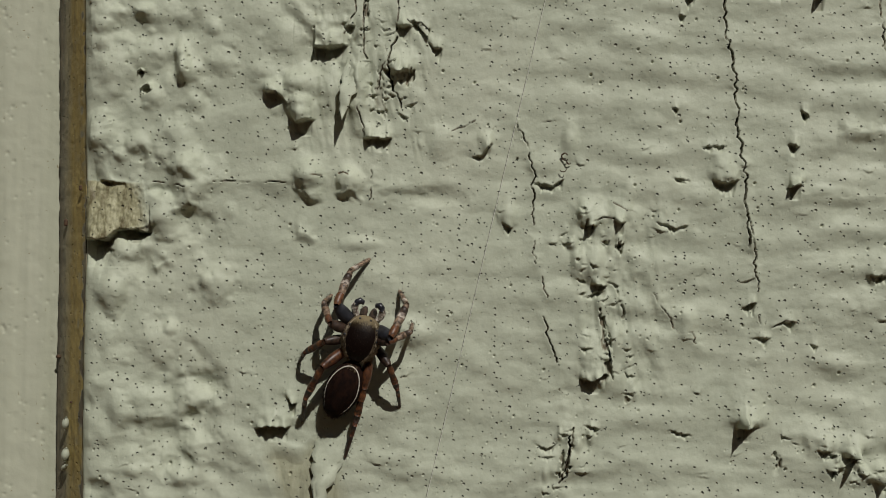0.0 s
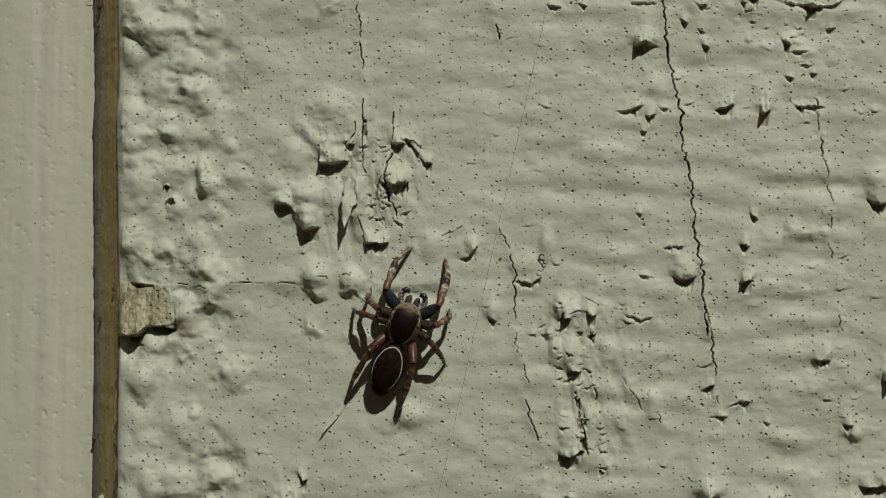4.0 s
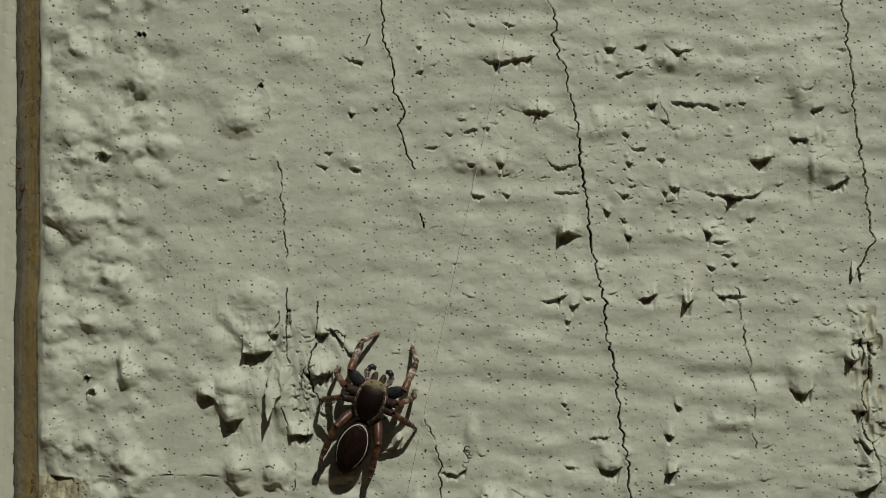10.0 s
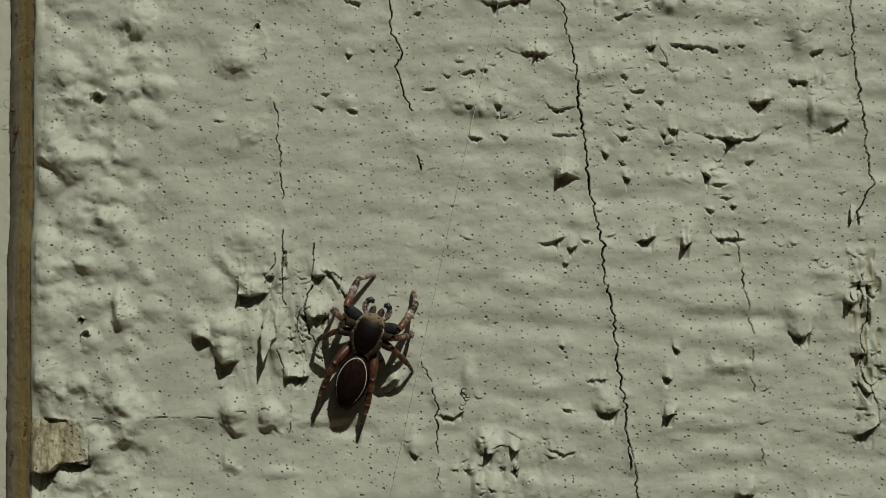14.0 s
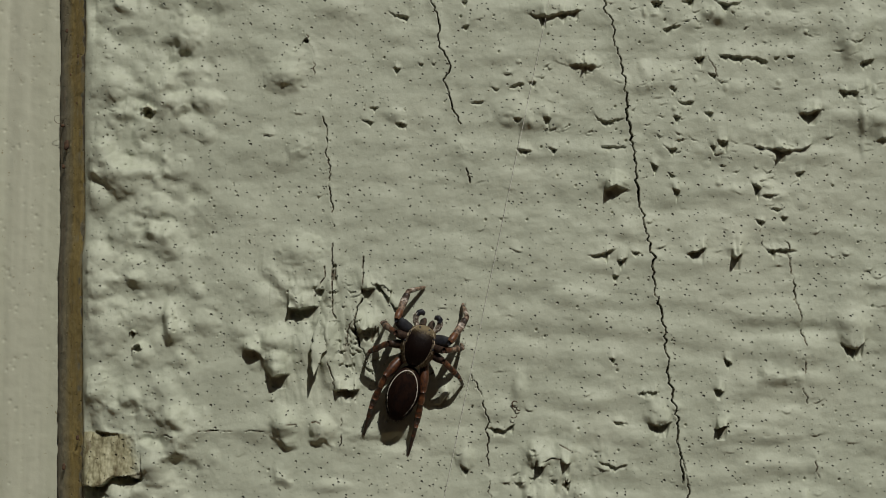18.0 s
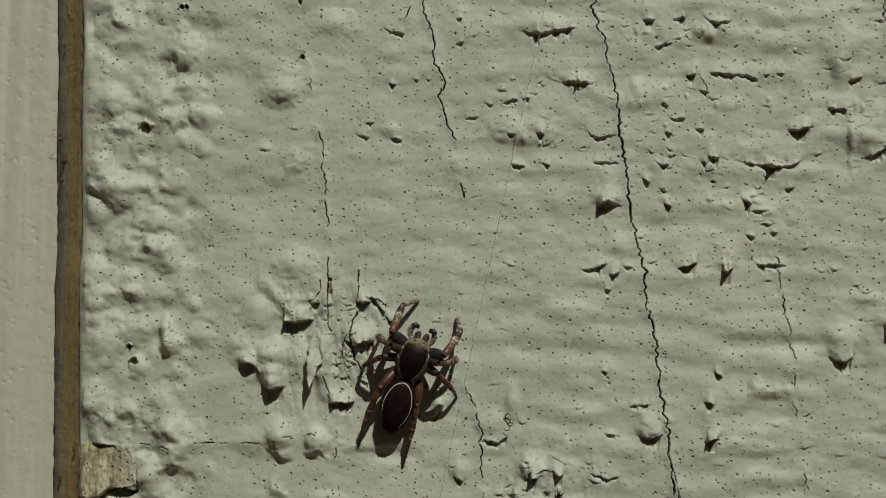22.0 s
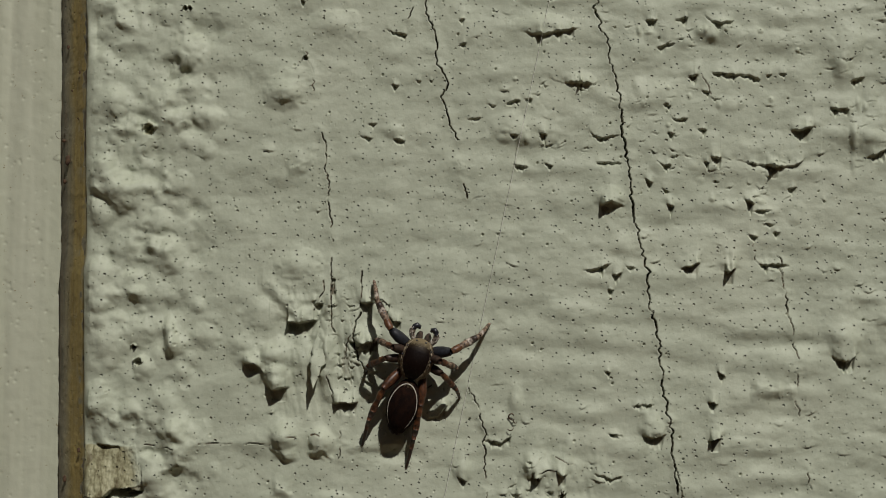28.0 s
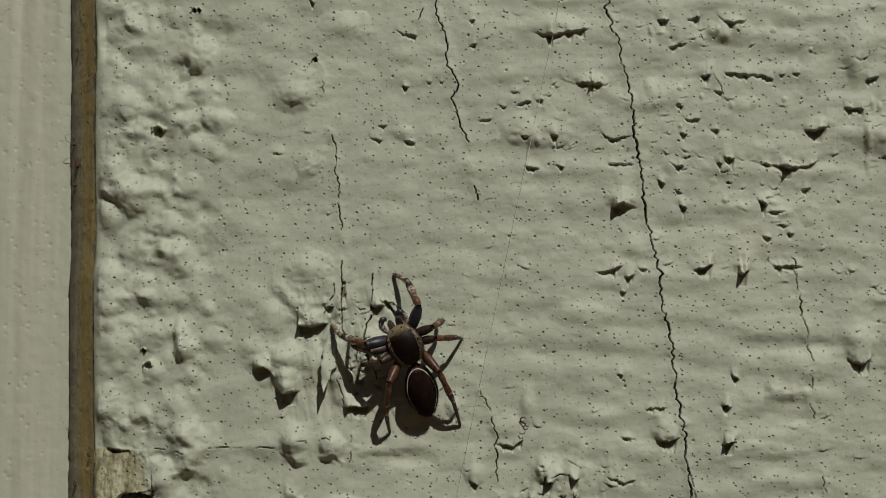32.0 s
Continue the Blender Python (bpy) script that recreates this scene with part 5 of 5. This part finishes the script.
def carapace_form(v, z):
    w = 1.0 - 0.10 * (v - 0.1) ** 2 + 0.10 * max(0.0, v) ** 2
    h = 1.0 if v < 0.2 else 1 + 0.12 * (v - 0.2)
    return w, h * (1.0 if z > 0 else 0.7)


def abdomen_form(v, z):
    return (1.0 - 0.05 * v if v > 0 else 1.0 + 0.14 * v), (1.0 if z > 0 else 0.8)


def on_egg(centre, half, shape, v, turn, out=1.0):
    """A point on an egg form: v along it, turn from the right side (0) over the top (90)."""
    c, s, r = math.cos(radians(turn)), math.sin(radians(turn)), math.sqrt(max(0, 1 - v * v))
    w, h = shape(v, s)
    return Vector((centre[0] + half[0] * r * c * w * out, centre[1] + half[1] * v * out, centre[2] + half[2] * r * s * h * out))


CARA = ((0, -0.10, 0.98), (0.92, 1.04, 0.66), carapace_form)
ABDO = ((0, -1.40, 0.04), (0.80, 1.43, 0.62), abdomen_form)


def coat(bm, egg_form, count, v0, v1, t0, t1, long, thick, lie=0.8, seed=1):
    """Short hairs over part of an egg form, laid back towards its tail."""
    r = random.Random(seed)
    roots, ways, lengths = [], [], []
    for _ in range(count):
        v, turn = r.uniform(v0, v1), r.uniform(t0, t1)
        p = on_egg(*egg_form, v, turn)
        q = on_egg(*egg_form, v, turn, 1.2) - p
        roots.append(p)
        ways.append(q.normalized() * (1 - lie) + Vector((r.gauss(0, 0.18), -lie, r.gauss(0, 0.18))))
        lengths.append(long * r.uniform(0.6, 1.3))
    return spikes(bm, roots, ways, lengths, thick)


def build_body():
    cara = part("carapace", egg(bmesh.new(), *CARA, 40, 28), FURRED, spider)
    for s in (-1, 1):
        side = (22, 48) if s > 0 else (132, 158)
        edge = [on_egg(*CARA, v, 38 if s > 0 else 142, 0.985) for v in np.linspace(-0.88, 0.90, 22)]
        part("pale_band", tube(bmesh.new(), edge, [0.014 + 0.022 * math.sin(math.pi * (i + 3) / 26) for i in range(22)], 8), CREAM, cara, "thin cream hair line")
        part("pale_band", coat(bmesh.new(), CARA, 480, -0.90, 0.95, *side, 0.20, 0.013, 0.92, 31 + s), CREAM, cara, "broken band of cream hair")
        for v, turn, r in ((0.86, 60, 0.06), (0.52, 40, 0.06), (0.05, 38, 0.075)):
            e = bmesh.new()
            bmesh.ops.create_icosphere(e, subdivisions=2, radius=r, matrix=Matrix.Translation(on_egg(*CARA, v, turn if s > 0 else 180 - turn, 0.98)))
            part("eye", e, BLACK, cara, "glossy black eye")
    for x, r in ((-0.22, 0.19), (0.22, 0.19), (-0.52, 0.11), (0.52, 0.11)):
        e = bmesh.new()
        bmesh.ops.create_icosphere(e, subdivisions=2, radius=r, matrix=Matrix.Translation((x, 0.74 - 0.22 * abs(x), 0.86)))
        part("eye", e, BLACK, cara, "glossy black front eye")
    part("brow_hair", coat(bmesh.new(), CARA, 460, 0.62, 0.98, 25, 155, 0.17, 0.010, 0.82, 3), GOLD, cara, "golden white brow hair")
    part("short_hair", coat(bmesh.new(), CARA, 120, -0.9, 0.6, 10, 170, 0.10, 0.006, 0.85, 4), HAIR, cara)
    part("sternum", egg(bmesh.new(), (0, -0.1, 0.62), (0.50, 0.85, 0.25), lambda v, z: (1, 1)), UMBER, spider)
    part("pedicel", tube(bmesh.new(), [(0, -0.95, 0.80), (0, -1.15, 0.84), (0, -1.4, 0.88)], [0.22, 0.16, 0.22], 10), UMBER, spider)
    for s in (-1, 1):
        jaw = tube(bmesh.new(), [(s * 0.2, 0.85, 0.82), (s * 0.22, 1.1, 0.66), (s * 0.2, 1.22, 0.45)], [0.17, 0.17, 0.09], 10)
        part("jaw", jaw, UMBER, spider)
        palp = part("palp", tube(bmesh.new(), [(s * 0.44, 0.78, 0.74), (s * 0.58, 1.00, 0.92), (s * 0.62, 1.20, 1.04), (s * 0.58, 1.36, 1.10)], [0.12, 0.15, 0.155, 0.13], 12), PALE, spider, "palp covered in cream hair")
        tip = tube(bmesh.new(), [(s * 0.60, 1.27, 1.10), (s * 0.55, 1.42, 1.14), (s * 0.44, 1.50, 1.13), (s * 0.33, 1.47, 1.08), (s * 0.29, 1.38, 1.02)], [0.10, 0.145, 0.155, 0.12, 0.05], 12)
        part("palp_tip", tip, BLACK, palp, "swollen black palp tip")
        r = random.Random(20 + s)
        roots = [(s * (0.52 + 0.14 * q) + r.gauss(0, 0.07), 0.80 + 0.52 * q, 0.86 + 0.24 * q + r.gauss(0.05, 0.05)) for q in (r.random() for _ in range(170))]
        part("palp_hair", spikes(bmesh.new(), roots, [(r.gauss(s * 0.2, 0.5), 0.7, 0.3 + r.gauss(0, 0.4)) for _ in roots], [r.uniform(0.08, 0.18) for _ in roots], 0.010), WHITE, palp)


def build_abdomen():
    abdomen = part("abdomen", egg(bmesh.new(), *ABDO), BELLY, spider, "dark brown abdomen")
    arc = [Vector((ABDO[0][0] + 0.80 * 0.87 * math.sin(t) * abdomen_form(math.cos(t) * 0.97, 1)[0], ABDO[0][1] + 1.43 * 0.87 * math.cos(t), ABDO[0][2] + 0.30)) for t in np.linspace(-2.5, 2.5, 64)]
    part("pale_band", tube(bmesh.new(), arc, [0.008 + 0.021 * math.sin(math.pi * i / 63) ** 0.4 for i in range(64)], 8, 0.8), WHITE, abdomen, "white hair outline")
    part("front_spot", coat(bmesh.new(), ABDO, 130, 0.80, 0.92, 55, 125, 0.14, 0.010, 0.7, 9), GOLD, abdomen, "pale golden hair spot")
    part("short_hair", coat(bmesh.new(), ABDO, 900, -0.98, 0.95, -10, 190, 0.15, 0.007, 0.80, 11), BELLY, abdomen)
    for s in (-1, 1):
        part("spinneret", tube(bmesh.new(), [(s * 0.07, -2.72, -0.02), (s * 0.09, -2.92, -0.08)], [0.07, 0.035], 8), UMBER, abdomen)
    return abdomen


build_body()
abdomen = build_abdomen()

# hip place, lengths of thigh, shin and foot, thickness, and how far the knee leans outwards
LEGS = {
    1: ((0.56, 0.46, 0.72), (1.30, 1.75, 1.40), 1.5, 36),
    2: ((0.62, 0.14, 0.68), (1.20, 1.30, 1.10), 1.3, 34),
    3: ((0.60, -0.28, 0.60), (1.20, 1.30, 1.20), 1.2, 30),
    4: ((0.48, -0.66, 0.58), (1.60, 1.80, 1.70), 1.3, 22),
}


def build_leg(number, side):
    hip, (a, b, c), k, lean = LEGS[number]
    r = random.Random(number * 10 + side)
    front = number == 1
    thigh = part("leg", tube(bmesh.new(), [(0, -0.12, 0), (0, 0.06, 0), (0, 0.25 * a, 0.03), (0, 0.6 * a, 0.05), (0, 0.9 * a, 0.02), (0, a, 0)],
                             [0.10 * k, 0.13 * k, 0.17 * k, 0.185 * k, 0.14 * k, 0.10 * k], 12, 1.2), SLATE if front else (RUSSET if number == 4 else UMBER), spider,
                 "front leg with slate-black thigh" if front else ("brown leg with pale rings" if number == 2 else "russet brown leg with dark foot"))
    knee = part("knee", tube(bmesh.new(), [(0, 0, 0), (0, 0.12 * b, 0.02), (0, 0.26 * b, 0.02), (0, 0.32 * b, 0)], [0.095 * k, 0.125 * k, 0.125 * k, 0.10 * k], 10),
                AMBER if number != 2 else RUSSET, thigh)
    shin = part("shin", tube(bmesh.new(), [(0, 0.30 * b, 0), (0, 0.5 * b, 0.02), (0, 0.8 * b, 0.01), (0, b, 0)], [0.10 * k, 0.125 * k, 0.11 * k, 0.08 * k], 10),
                SPECKLED if number < 3 else RUSSET, thigh)
    ring = part("pale_ring", tube(bmesh.new(), [(0, 0.56 * b, 0.02), (0, 0.62 * b, 0.02), (0, 0.70 * b, 0.015)], [0.128 * k, 0.134 * k, 0.126 * k], 10), PALE if front else (TAN if number == 2 else AMBER), thigh, "ring of pale hair" if number < 3 else "")
    dark = part("dark_ring", tube(bmesh.new(), [(0, 0.70 * b, 0.015), (0, 0.80 * b, 0.01), (0, 0.88 * b, 0.005)], [0.122 * k, 0.12 * k, 0.105 * k], 10), UMBER, thigh, "dark brown ring")
    foot = part("foot", tube(bmesh.new(), [(0, 0, 0), (0, 0.3 * c, 0), (0, 0.6 * c, 0), (0, 0.66 * c, 0), (0, 0.9 * c, -0.01), (0, c, 0)],
                             [0.08 * k, 0.075 * k, 0.068 * k, 0.058 * k, 0.06 * k, 0.035 * k], 10), SPECKLED if number < 3 else UMBER, thigh)
    sole = part("foot_band", tube(bmesh.new(), [(0, 0.12 * c, 0), (0, 0.22 * c, 0), (0, 0.32 * c, 0)], [0.080 * k, 0.084 * k, 0.078 * k], 10), PALE if front else (TAN if number == 2 else RUSSET), thigh, "pale band" if number < 3 else "")
    tuft = [(r.gauss(0, 0.06 * k), 0.16 * a + r.gauss(0, 0.05), 0.15 * k) for _ in range(40)]
    part("pale_tuft", spikes(bmesh.new(), tuft, [(r.gauss(0, 0.5), r.uniform(-0.3, 0.8), r.uniform(0.2, 0.6)) for _ in tuft], [r.uniform(0.08, 0.16) for _ in tuft], 0.012), CREAM, thigh, "tuft of cream hair")
    for p, length, count in ((shin, b, 80), (foot, c, 60)):
        roots = [(r.gauss(0, 0.05 * k), r.uniform(0.25, 0.95) * length, r.gauss(0, 0.05 * k)) for _ in range(count)]
        hair = part("leg_hair", spikes(bmesh.new(), roots, [(r.gauss(0, 1), r.uniform(0.2, 1.0), r.gauss(0, 1)) for _ in roots], [r.uniform(0.12, 0.30) for _ in roots], 0.007), HAIR, thigh)
        if p is shin:
            shin_hair = hair
        else:
            foot_hair = hair
    return (thigh, (knee, shin, ring, dark, shin_hair), (foot, sole, foot_hair))


WALKERS = {(n, s): build_leg(n, s) for n in LEGS for s in (-1, 1)}

# ---- small things ----
def strand(name, path, radius, material, label, category):
    bm = tube(bmesh.new(), path, [radius] * len(path), 6)
    return tagged(part(name, bm, material), label, category)


line = [(4.24 + (-3.75 - 4.24) * t, -(max(height(4.24 - 7.99 * t, 15.5 - 37.1 * t), 0) + 0.10), 15.5 - 37.1 * t) for t in np.linspace(-0.15, 1.1, 40)]
strand("silk_thread", line, 0.009, SILK, "fine single thread of pale spider silk along the wall", "silk thread")


def curl(x, z, radius, turns, thick, tilt, seed, base=None):
    """A small curled shred of dirt."""
    r = random.Random(seed)
    base = height(x, z) if base is None else base
    path = []
    for i in range(16):
        t = turns * i / 15
        q = radius * (0.5 + 0.5 * i / 15)
        path.append((x + q * math.cos(t + tilt) + r.gauss(0, 0.01), -(base + 0.08 + 0.5 * q * (1 + math.sin(t * 1.3))), z + q * math.sin(t + tilt)))
    bm = tube(bmesh.new(), path, [thick * (0.5 + 0.5 * math.sin(math.pi * (i + 1) / 17)) for i in range(16)], 6)
    return tagged(part("dirt_curl", bm, RUST), "dark curled shred of dirt stuck on the paint", "debris", "shreds of dirt on the wall")


curl(2.08, -6.20, 0.20, 5.0, 0.035, 0.4, 3)
curl(2.25, -6.42, 0.14, 3.5, 0.03, 2.0, 5)
curl(1.95, -6.75, 0.22, 2.2, 0.025, 4.0, 6)
curl(-22.15, 8.75, 0.30, 5.2, 0.012, 1.2, 8, -2.6)


def speck(down, z, wide, tall):
    """A dark grain of dirt on the sloping edge of the board; down is 0 at its front corner, 1 at its foot."""
    bm = bmesh.new()
    bmesh.ops.create_icosphere(bm, subdivisions=2, radius=1.0)
    for v in bm.verts:
        v.co *= 1 + 0.4 * noise.noise(v.co * 1.6 + Vector((down * 7, z, 0)))
        v.co = Vector((v.co.x * wide, v.co.y * wide * 0.5, v.co.z * tall))
    ob = tagged(part("dirt_grain", bm, RUST), "dark brown grain of dirt on the bare board edge", "debris", "grains of dirt on the board edge")
    ob.location = ((EDGE + LEAN * z - SLOPE_X * down) * MM, (SLOPE_Y * down + 0.36) * MM, z * MM)
    return ob


speck(0.7, 7.26, 0.15, 0.26)
speck(0.82, 6.17, 0.11, 0.13)
speck(0.72, 13.46, 0.08, 0.12)
speck(0.55, 10.97, 0.05, 0.06)
speck(0.3, 9.33, 0.05, 0.05)
speck(0.86, 8.39, 0.12, 0.1)
speck(0.25, 11.78, 0.05, 0.1)
speck(0.35, 3.88, 0.05, 0.05)
speck(0.95, -16.0, 0.13, 0.1)
speck(0.45, -18.0, 0.06, 0.06)
speck(0.70, -9.6, 0.10, 0.18)
speck(0.15, -8.0, 0.09, 0.14)


# ---- motions ----
BODY = (  # seconds, x, z, heading, heading of the abdomen
    (0.0, -6.64, -14.34, 13, 25), (1.0, -6.32, -13.03, 16, 26), (2.0, -5.55, -11.47, 17, 22), (3.5, -4.85, -9.9, 19, 22),
    (5.0, -4.18, -8.33, 19, 22), (6.0, -3.83, -6.83, 17, 17), (7.0, -3.70, -6.08, 17, 16), (8.0, -3.49, -4.85, 20, 22),
    (9.0, -2.94, -4.08, 18, 24), (10.0, -2.61, -3.67, 19, 24), (12.0, -2.55, -3.35, 20, 19), (15.0, -2.56, -3.28, 20, 19),
    (25.0, -2.55, -3.24, 20, 19), (28.0, -2.58, -3.25, 17, 17), (29.75, -2.60, -3.25, 17, 17), (30.0, -2.86, -3.02, 6, 16),
    (31.0, -2.92, -2.81, -2, 22), (31.4, -2.94, -2.80, -4, 19), (32.0, -3.79, -2.28, -26, -14),
)
LIFT = ((0.0, 0.45, 0), (29.6, 0.45, 0), (30.2, 0.45, 6), (31.4, 0.5, 10), (32.0, 0.8, 8))   # seconds, off the wall, head up
FEET = {  # seconds, x, z, lift off the wall
    (1, -1): ((0, -6.53, -10.95, 0), (1, -5.89, -10.09, 0), (2, -5.33, -8.17, 0), (5, -4.15, -4.69, 0), (6, -3.78, -4.41, 0), (7, -3.55, -3.26, 0), (8, -3.06, -1.88, 0),
              (9, -2.62, -0.83, 0), (10, -2.36, -0.45, 0), (25, -2.42, -0.40, 0), (25.5, -3.66, -0.24, 1.2), (26.5, -4.85, 0.62, 0.2), (29.75, -4.85, 0.62, 0.2), (30, -5.09, 0.2, 0.3),
              (31, -7.54, -0.64, 0.8), (31.4, -7.50, -0.64, 0.8), (32, -7.55, -1.44, 0)),
    (1, 1): ((0, -5.22, -12.44, 0), (1, -4.17, -10.19, 0), (2, -3.63, -8.55, 0), (5, -2.44, -5.34, 0), (6, -1.98, -4.36, 0), (7, -1.9, -4.09, 0), (8, -1.3, -2.65, 0),
             (9, -0.97, -1.51, 0), (10, -0.70, -1.10, 0), (12, -0.50, -1.25, 0), (25, -0.50, -1.30, 0), (25.5, -0.5, -1.44, 0), (27, 1.0, -1.57, 0), (29.75, 1.0, -1.57, 0),
             (30, -0.93, -0.25, 0.3), (31, -1.69, 0.76, 0.1), (31.4, -1.75, 0.80, 0.1), (32, -4.4, 1.11, 0)),
    (2, -1): ((0, -8.21, -12.61, 0), (1, -7.48, -10.63, 0), (2, -7.35, -9.96, 0), (5, -6.29, -7.35, 0), (6, -5.07, -4.98, 0), (7, -5.5, -5.1, 0), (8, -5.2, -4.2, 0),
              (9, -4.61, -2.9, 0), (10, -4.29, -2.18, 0), (25, -4.32, -2.18, 0), (28, -4.6, -2.33, 0), (30, -4.75, -3.0, 0), (31, -5.0, -2.09, 0), (32, -6.6, -2.16, 0)),
    (2, 1): ((0, -4.53, -13.79, 0), (1, -4.27, -13.6, 0), (2, -3.41, -11.18, 0), (5, -2.23, -7.95, 0), (6, -1.65, -5.92, 0), (7, -1.37, -5.11, 0), (8, -1.36, -5.1, 0),
             (9, -0.71, -3.29, 0), (10, -0.60, -3.30, 0), (25.5, -0.55, -3.25, 0), (28, -0.83, -3.76, 0), (29.75, -0.83, -3.76, 0), (30, -1.0, -2.39, 0), (31, -1.41, -1.53, 0), (32, -2.2, -1.3, 0)),
    (3, -1): ((0, -9.63, -15.65, 0), (1, -9.34, -13.77, 0), (2, -8.26, -11.27, 0), (5, -7.09, -7.98, 0), (6, -7.0, -7.9, 0), (7, -6.61, -6.72, 0), (8, -6.0, -5.97, 0),
              (9, -5.55, -3.99, 0), (10, -5.35, -4.03, 0), (29.75, -5.3, -4.05, 0), (30, -5.5, -4.5, 0), (31, -5.71, -3.8, 0), (32, -6.02, -3.3, 0)),
    (3, 1): ((0, -5.03, -17.55, 0), (1, -4.21, -15.16, 0), (2, -3.45, -13.39, 0), (5, -2.48, -10.93, 0), (6, -1.85, -9.37, 0), (7, -1.87, -9.31, 0), (8, -1.17, -7.02, 0),
             (9, -1.2, -6.94, 0), (10, -0.48, -5.28, 0), (30, -0.52, -5.30, 0), (31, -0.57, -5.23, 0), (31.4, -0.57, -5.2, 0), (32, -0.95, -2.18, 0)),
    (4, -1): ((0, -9.45, -18.35, 0), (1, -9.26, -17.47, 0), (2, -8.59, -16.22, 0), (5, -7.5, -12.6, 0), (6, -7.21, -11.32, 0), (7, -6.7, -10.8, 0), (8, -6.08, -9.49, 0),
              (9, -5.78, -9.19, 0), (10, -5.42, -7.80, 0), (29.75, -5.42, -7.65, 0), (30, -5.23, -7.54, 0), (31, -5.13, -7.48, 0), (32, -4.6, -6.9, 0)),
    (4, 1): ((0, -7.50, -20.1, 0), (1, -6.87, -18.3, 0), (2, -6.26, -16.7, 0), (5, -4.83, -13.22, 0), (6, -4.6, -12.0, 0), (7, -4.22, -11.4, 0), (8, -4.01, -10.2, 0),
             (9, -3.32, -9.32, 0), (10, -3.25, -8.75, 0), (29.75, -3.22, -8.82, 0), (30, -2.81, -8.4, 0), (31, -1.06, -6.58, 0), (32, -1.06, -6.54, 0)),
}


def at_time(rows, t):
    """Values between rows, easing in and out of each."""
    if t <= rows[0][0]:
        return rows[0][1:]
    for a, b in zip(rows, rows[1:]):
        if t <= b[0]:
            k = (t - a[0]) / (b[0] - a[0])
            k = 0.5 * k + 0.5 * k * k * (3 - 2 * k)
            return [p + (q - p) * k for p, q in zip(a[1:], b[1:])]
    return rows[-1][1:]


def body_pose(t):
    x, z, turn, tail = at_time(BODY, t)
    c, s = math.cos(radians(turn)), math.sin(radians(turn))
    lift, nod = at_time(LIFT, t)
    return Matrix(((c, s, 0, x * MM), (0, 0, -1, -lift * MM), (-s, c, 0, z * MM), (0, 0, 0, 1))) @ pose(0, 0, 0, nod), turn - tail


def bone_frame(way, up):
    y = way.normalized()
    z = (up - y * up.dot(y)).normalized()
    x = y.cross(z)
    return Matrix((x, y, z)).transposed().to_4x4()


def bend_leg(number, side, foot):
    """Poses of thigh, shin and foot, in the animal's space (millimetres), that reach the foot's place."""
    hip, (a, b, c), k, lean = LEGS[number]
    hip = Vector((hip[0] * side, hip[1], hip[2]))
    reach = foot - hip
    d = min(max(reach.length, 0.9), 0.985 * (a + b + c))
    e1 = reach.normalized()
    pole = Vector((side * math.sin(radians(lean)), 0, math.cos(radians(lean))))
    e2 = (pole - e1 * pole.dot(e1)).normalized()
    lo, hi = 0.0, 2.0
    for _ in range(40):
        m = (lo + hi) / 2
        vx = a + b * math.cos(m) + c * math.cos(1.42 * m)
        vy = b * math.sin(m) + c * math.sin(1.42 * m)
        lo, hi = (m, hi) if math.hypot(vx, vy) > d else (lo, m)
    vx, vy = a + b * math.cos(m) + c * math.cos(1.42 * m), b * math.sin(m) + c * math.sin(1.42 * m)
    g = math.atan2(vy, vx)
    at, out = hip, []
    for long, ang in ((a, g), (b, g - m), (c, g - 1.42 * m)):
        way = e1 * math.cos(ang) + e2 * math.sin(ang)
        out.append(Matrix.Translation(at * MM) @ bone_frame(way, e2 * math.cos(ang) - e1 * math.sin(ang)))
        at = at + way * long
    return out


def motions():
    times = [0.25 * i for i in range(45)] + [12, 14, 16, 18, 20, 22, 24, 24.75] + [25 + 0.25 * i for i in range(29)]
    poses = [(t, *body_pose(t)) for t in times]
    walk(spider, [(t, m) for t, m, bend in poses])
    walk(abdomen, [(t, pose(0, -1.16 * MM, 0.86 * MM, 13, 0, bend)) for t, m, bend in poses])
    for (number, side), (thigh, shins, ends) in WALKERS.items():
        rows = []
        for t, m, bend in poses:
            x, z, lift = at_time(FEET[number, side], t)
            place = m.inverted() @ (Vector((x, -(max(height(x, z), -0.1) + 0.03 + lift), z)) * MM)
            rows.append((t, bend_leg(number, side, place / MM)))
        walk(thigh, [(t, k[0]) for t, k in rows])
        for p in shins:
            walk(p, [(t, k[0].inverted() @ k[1]) for t, k in rows])
        for p in ends:
            walk(p, [(t, k[0].inverted() @ k[2]) for t, k in rows])


motions()
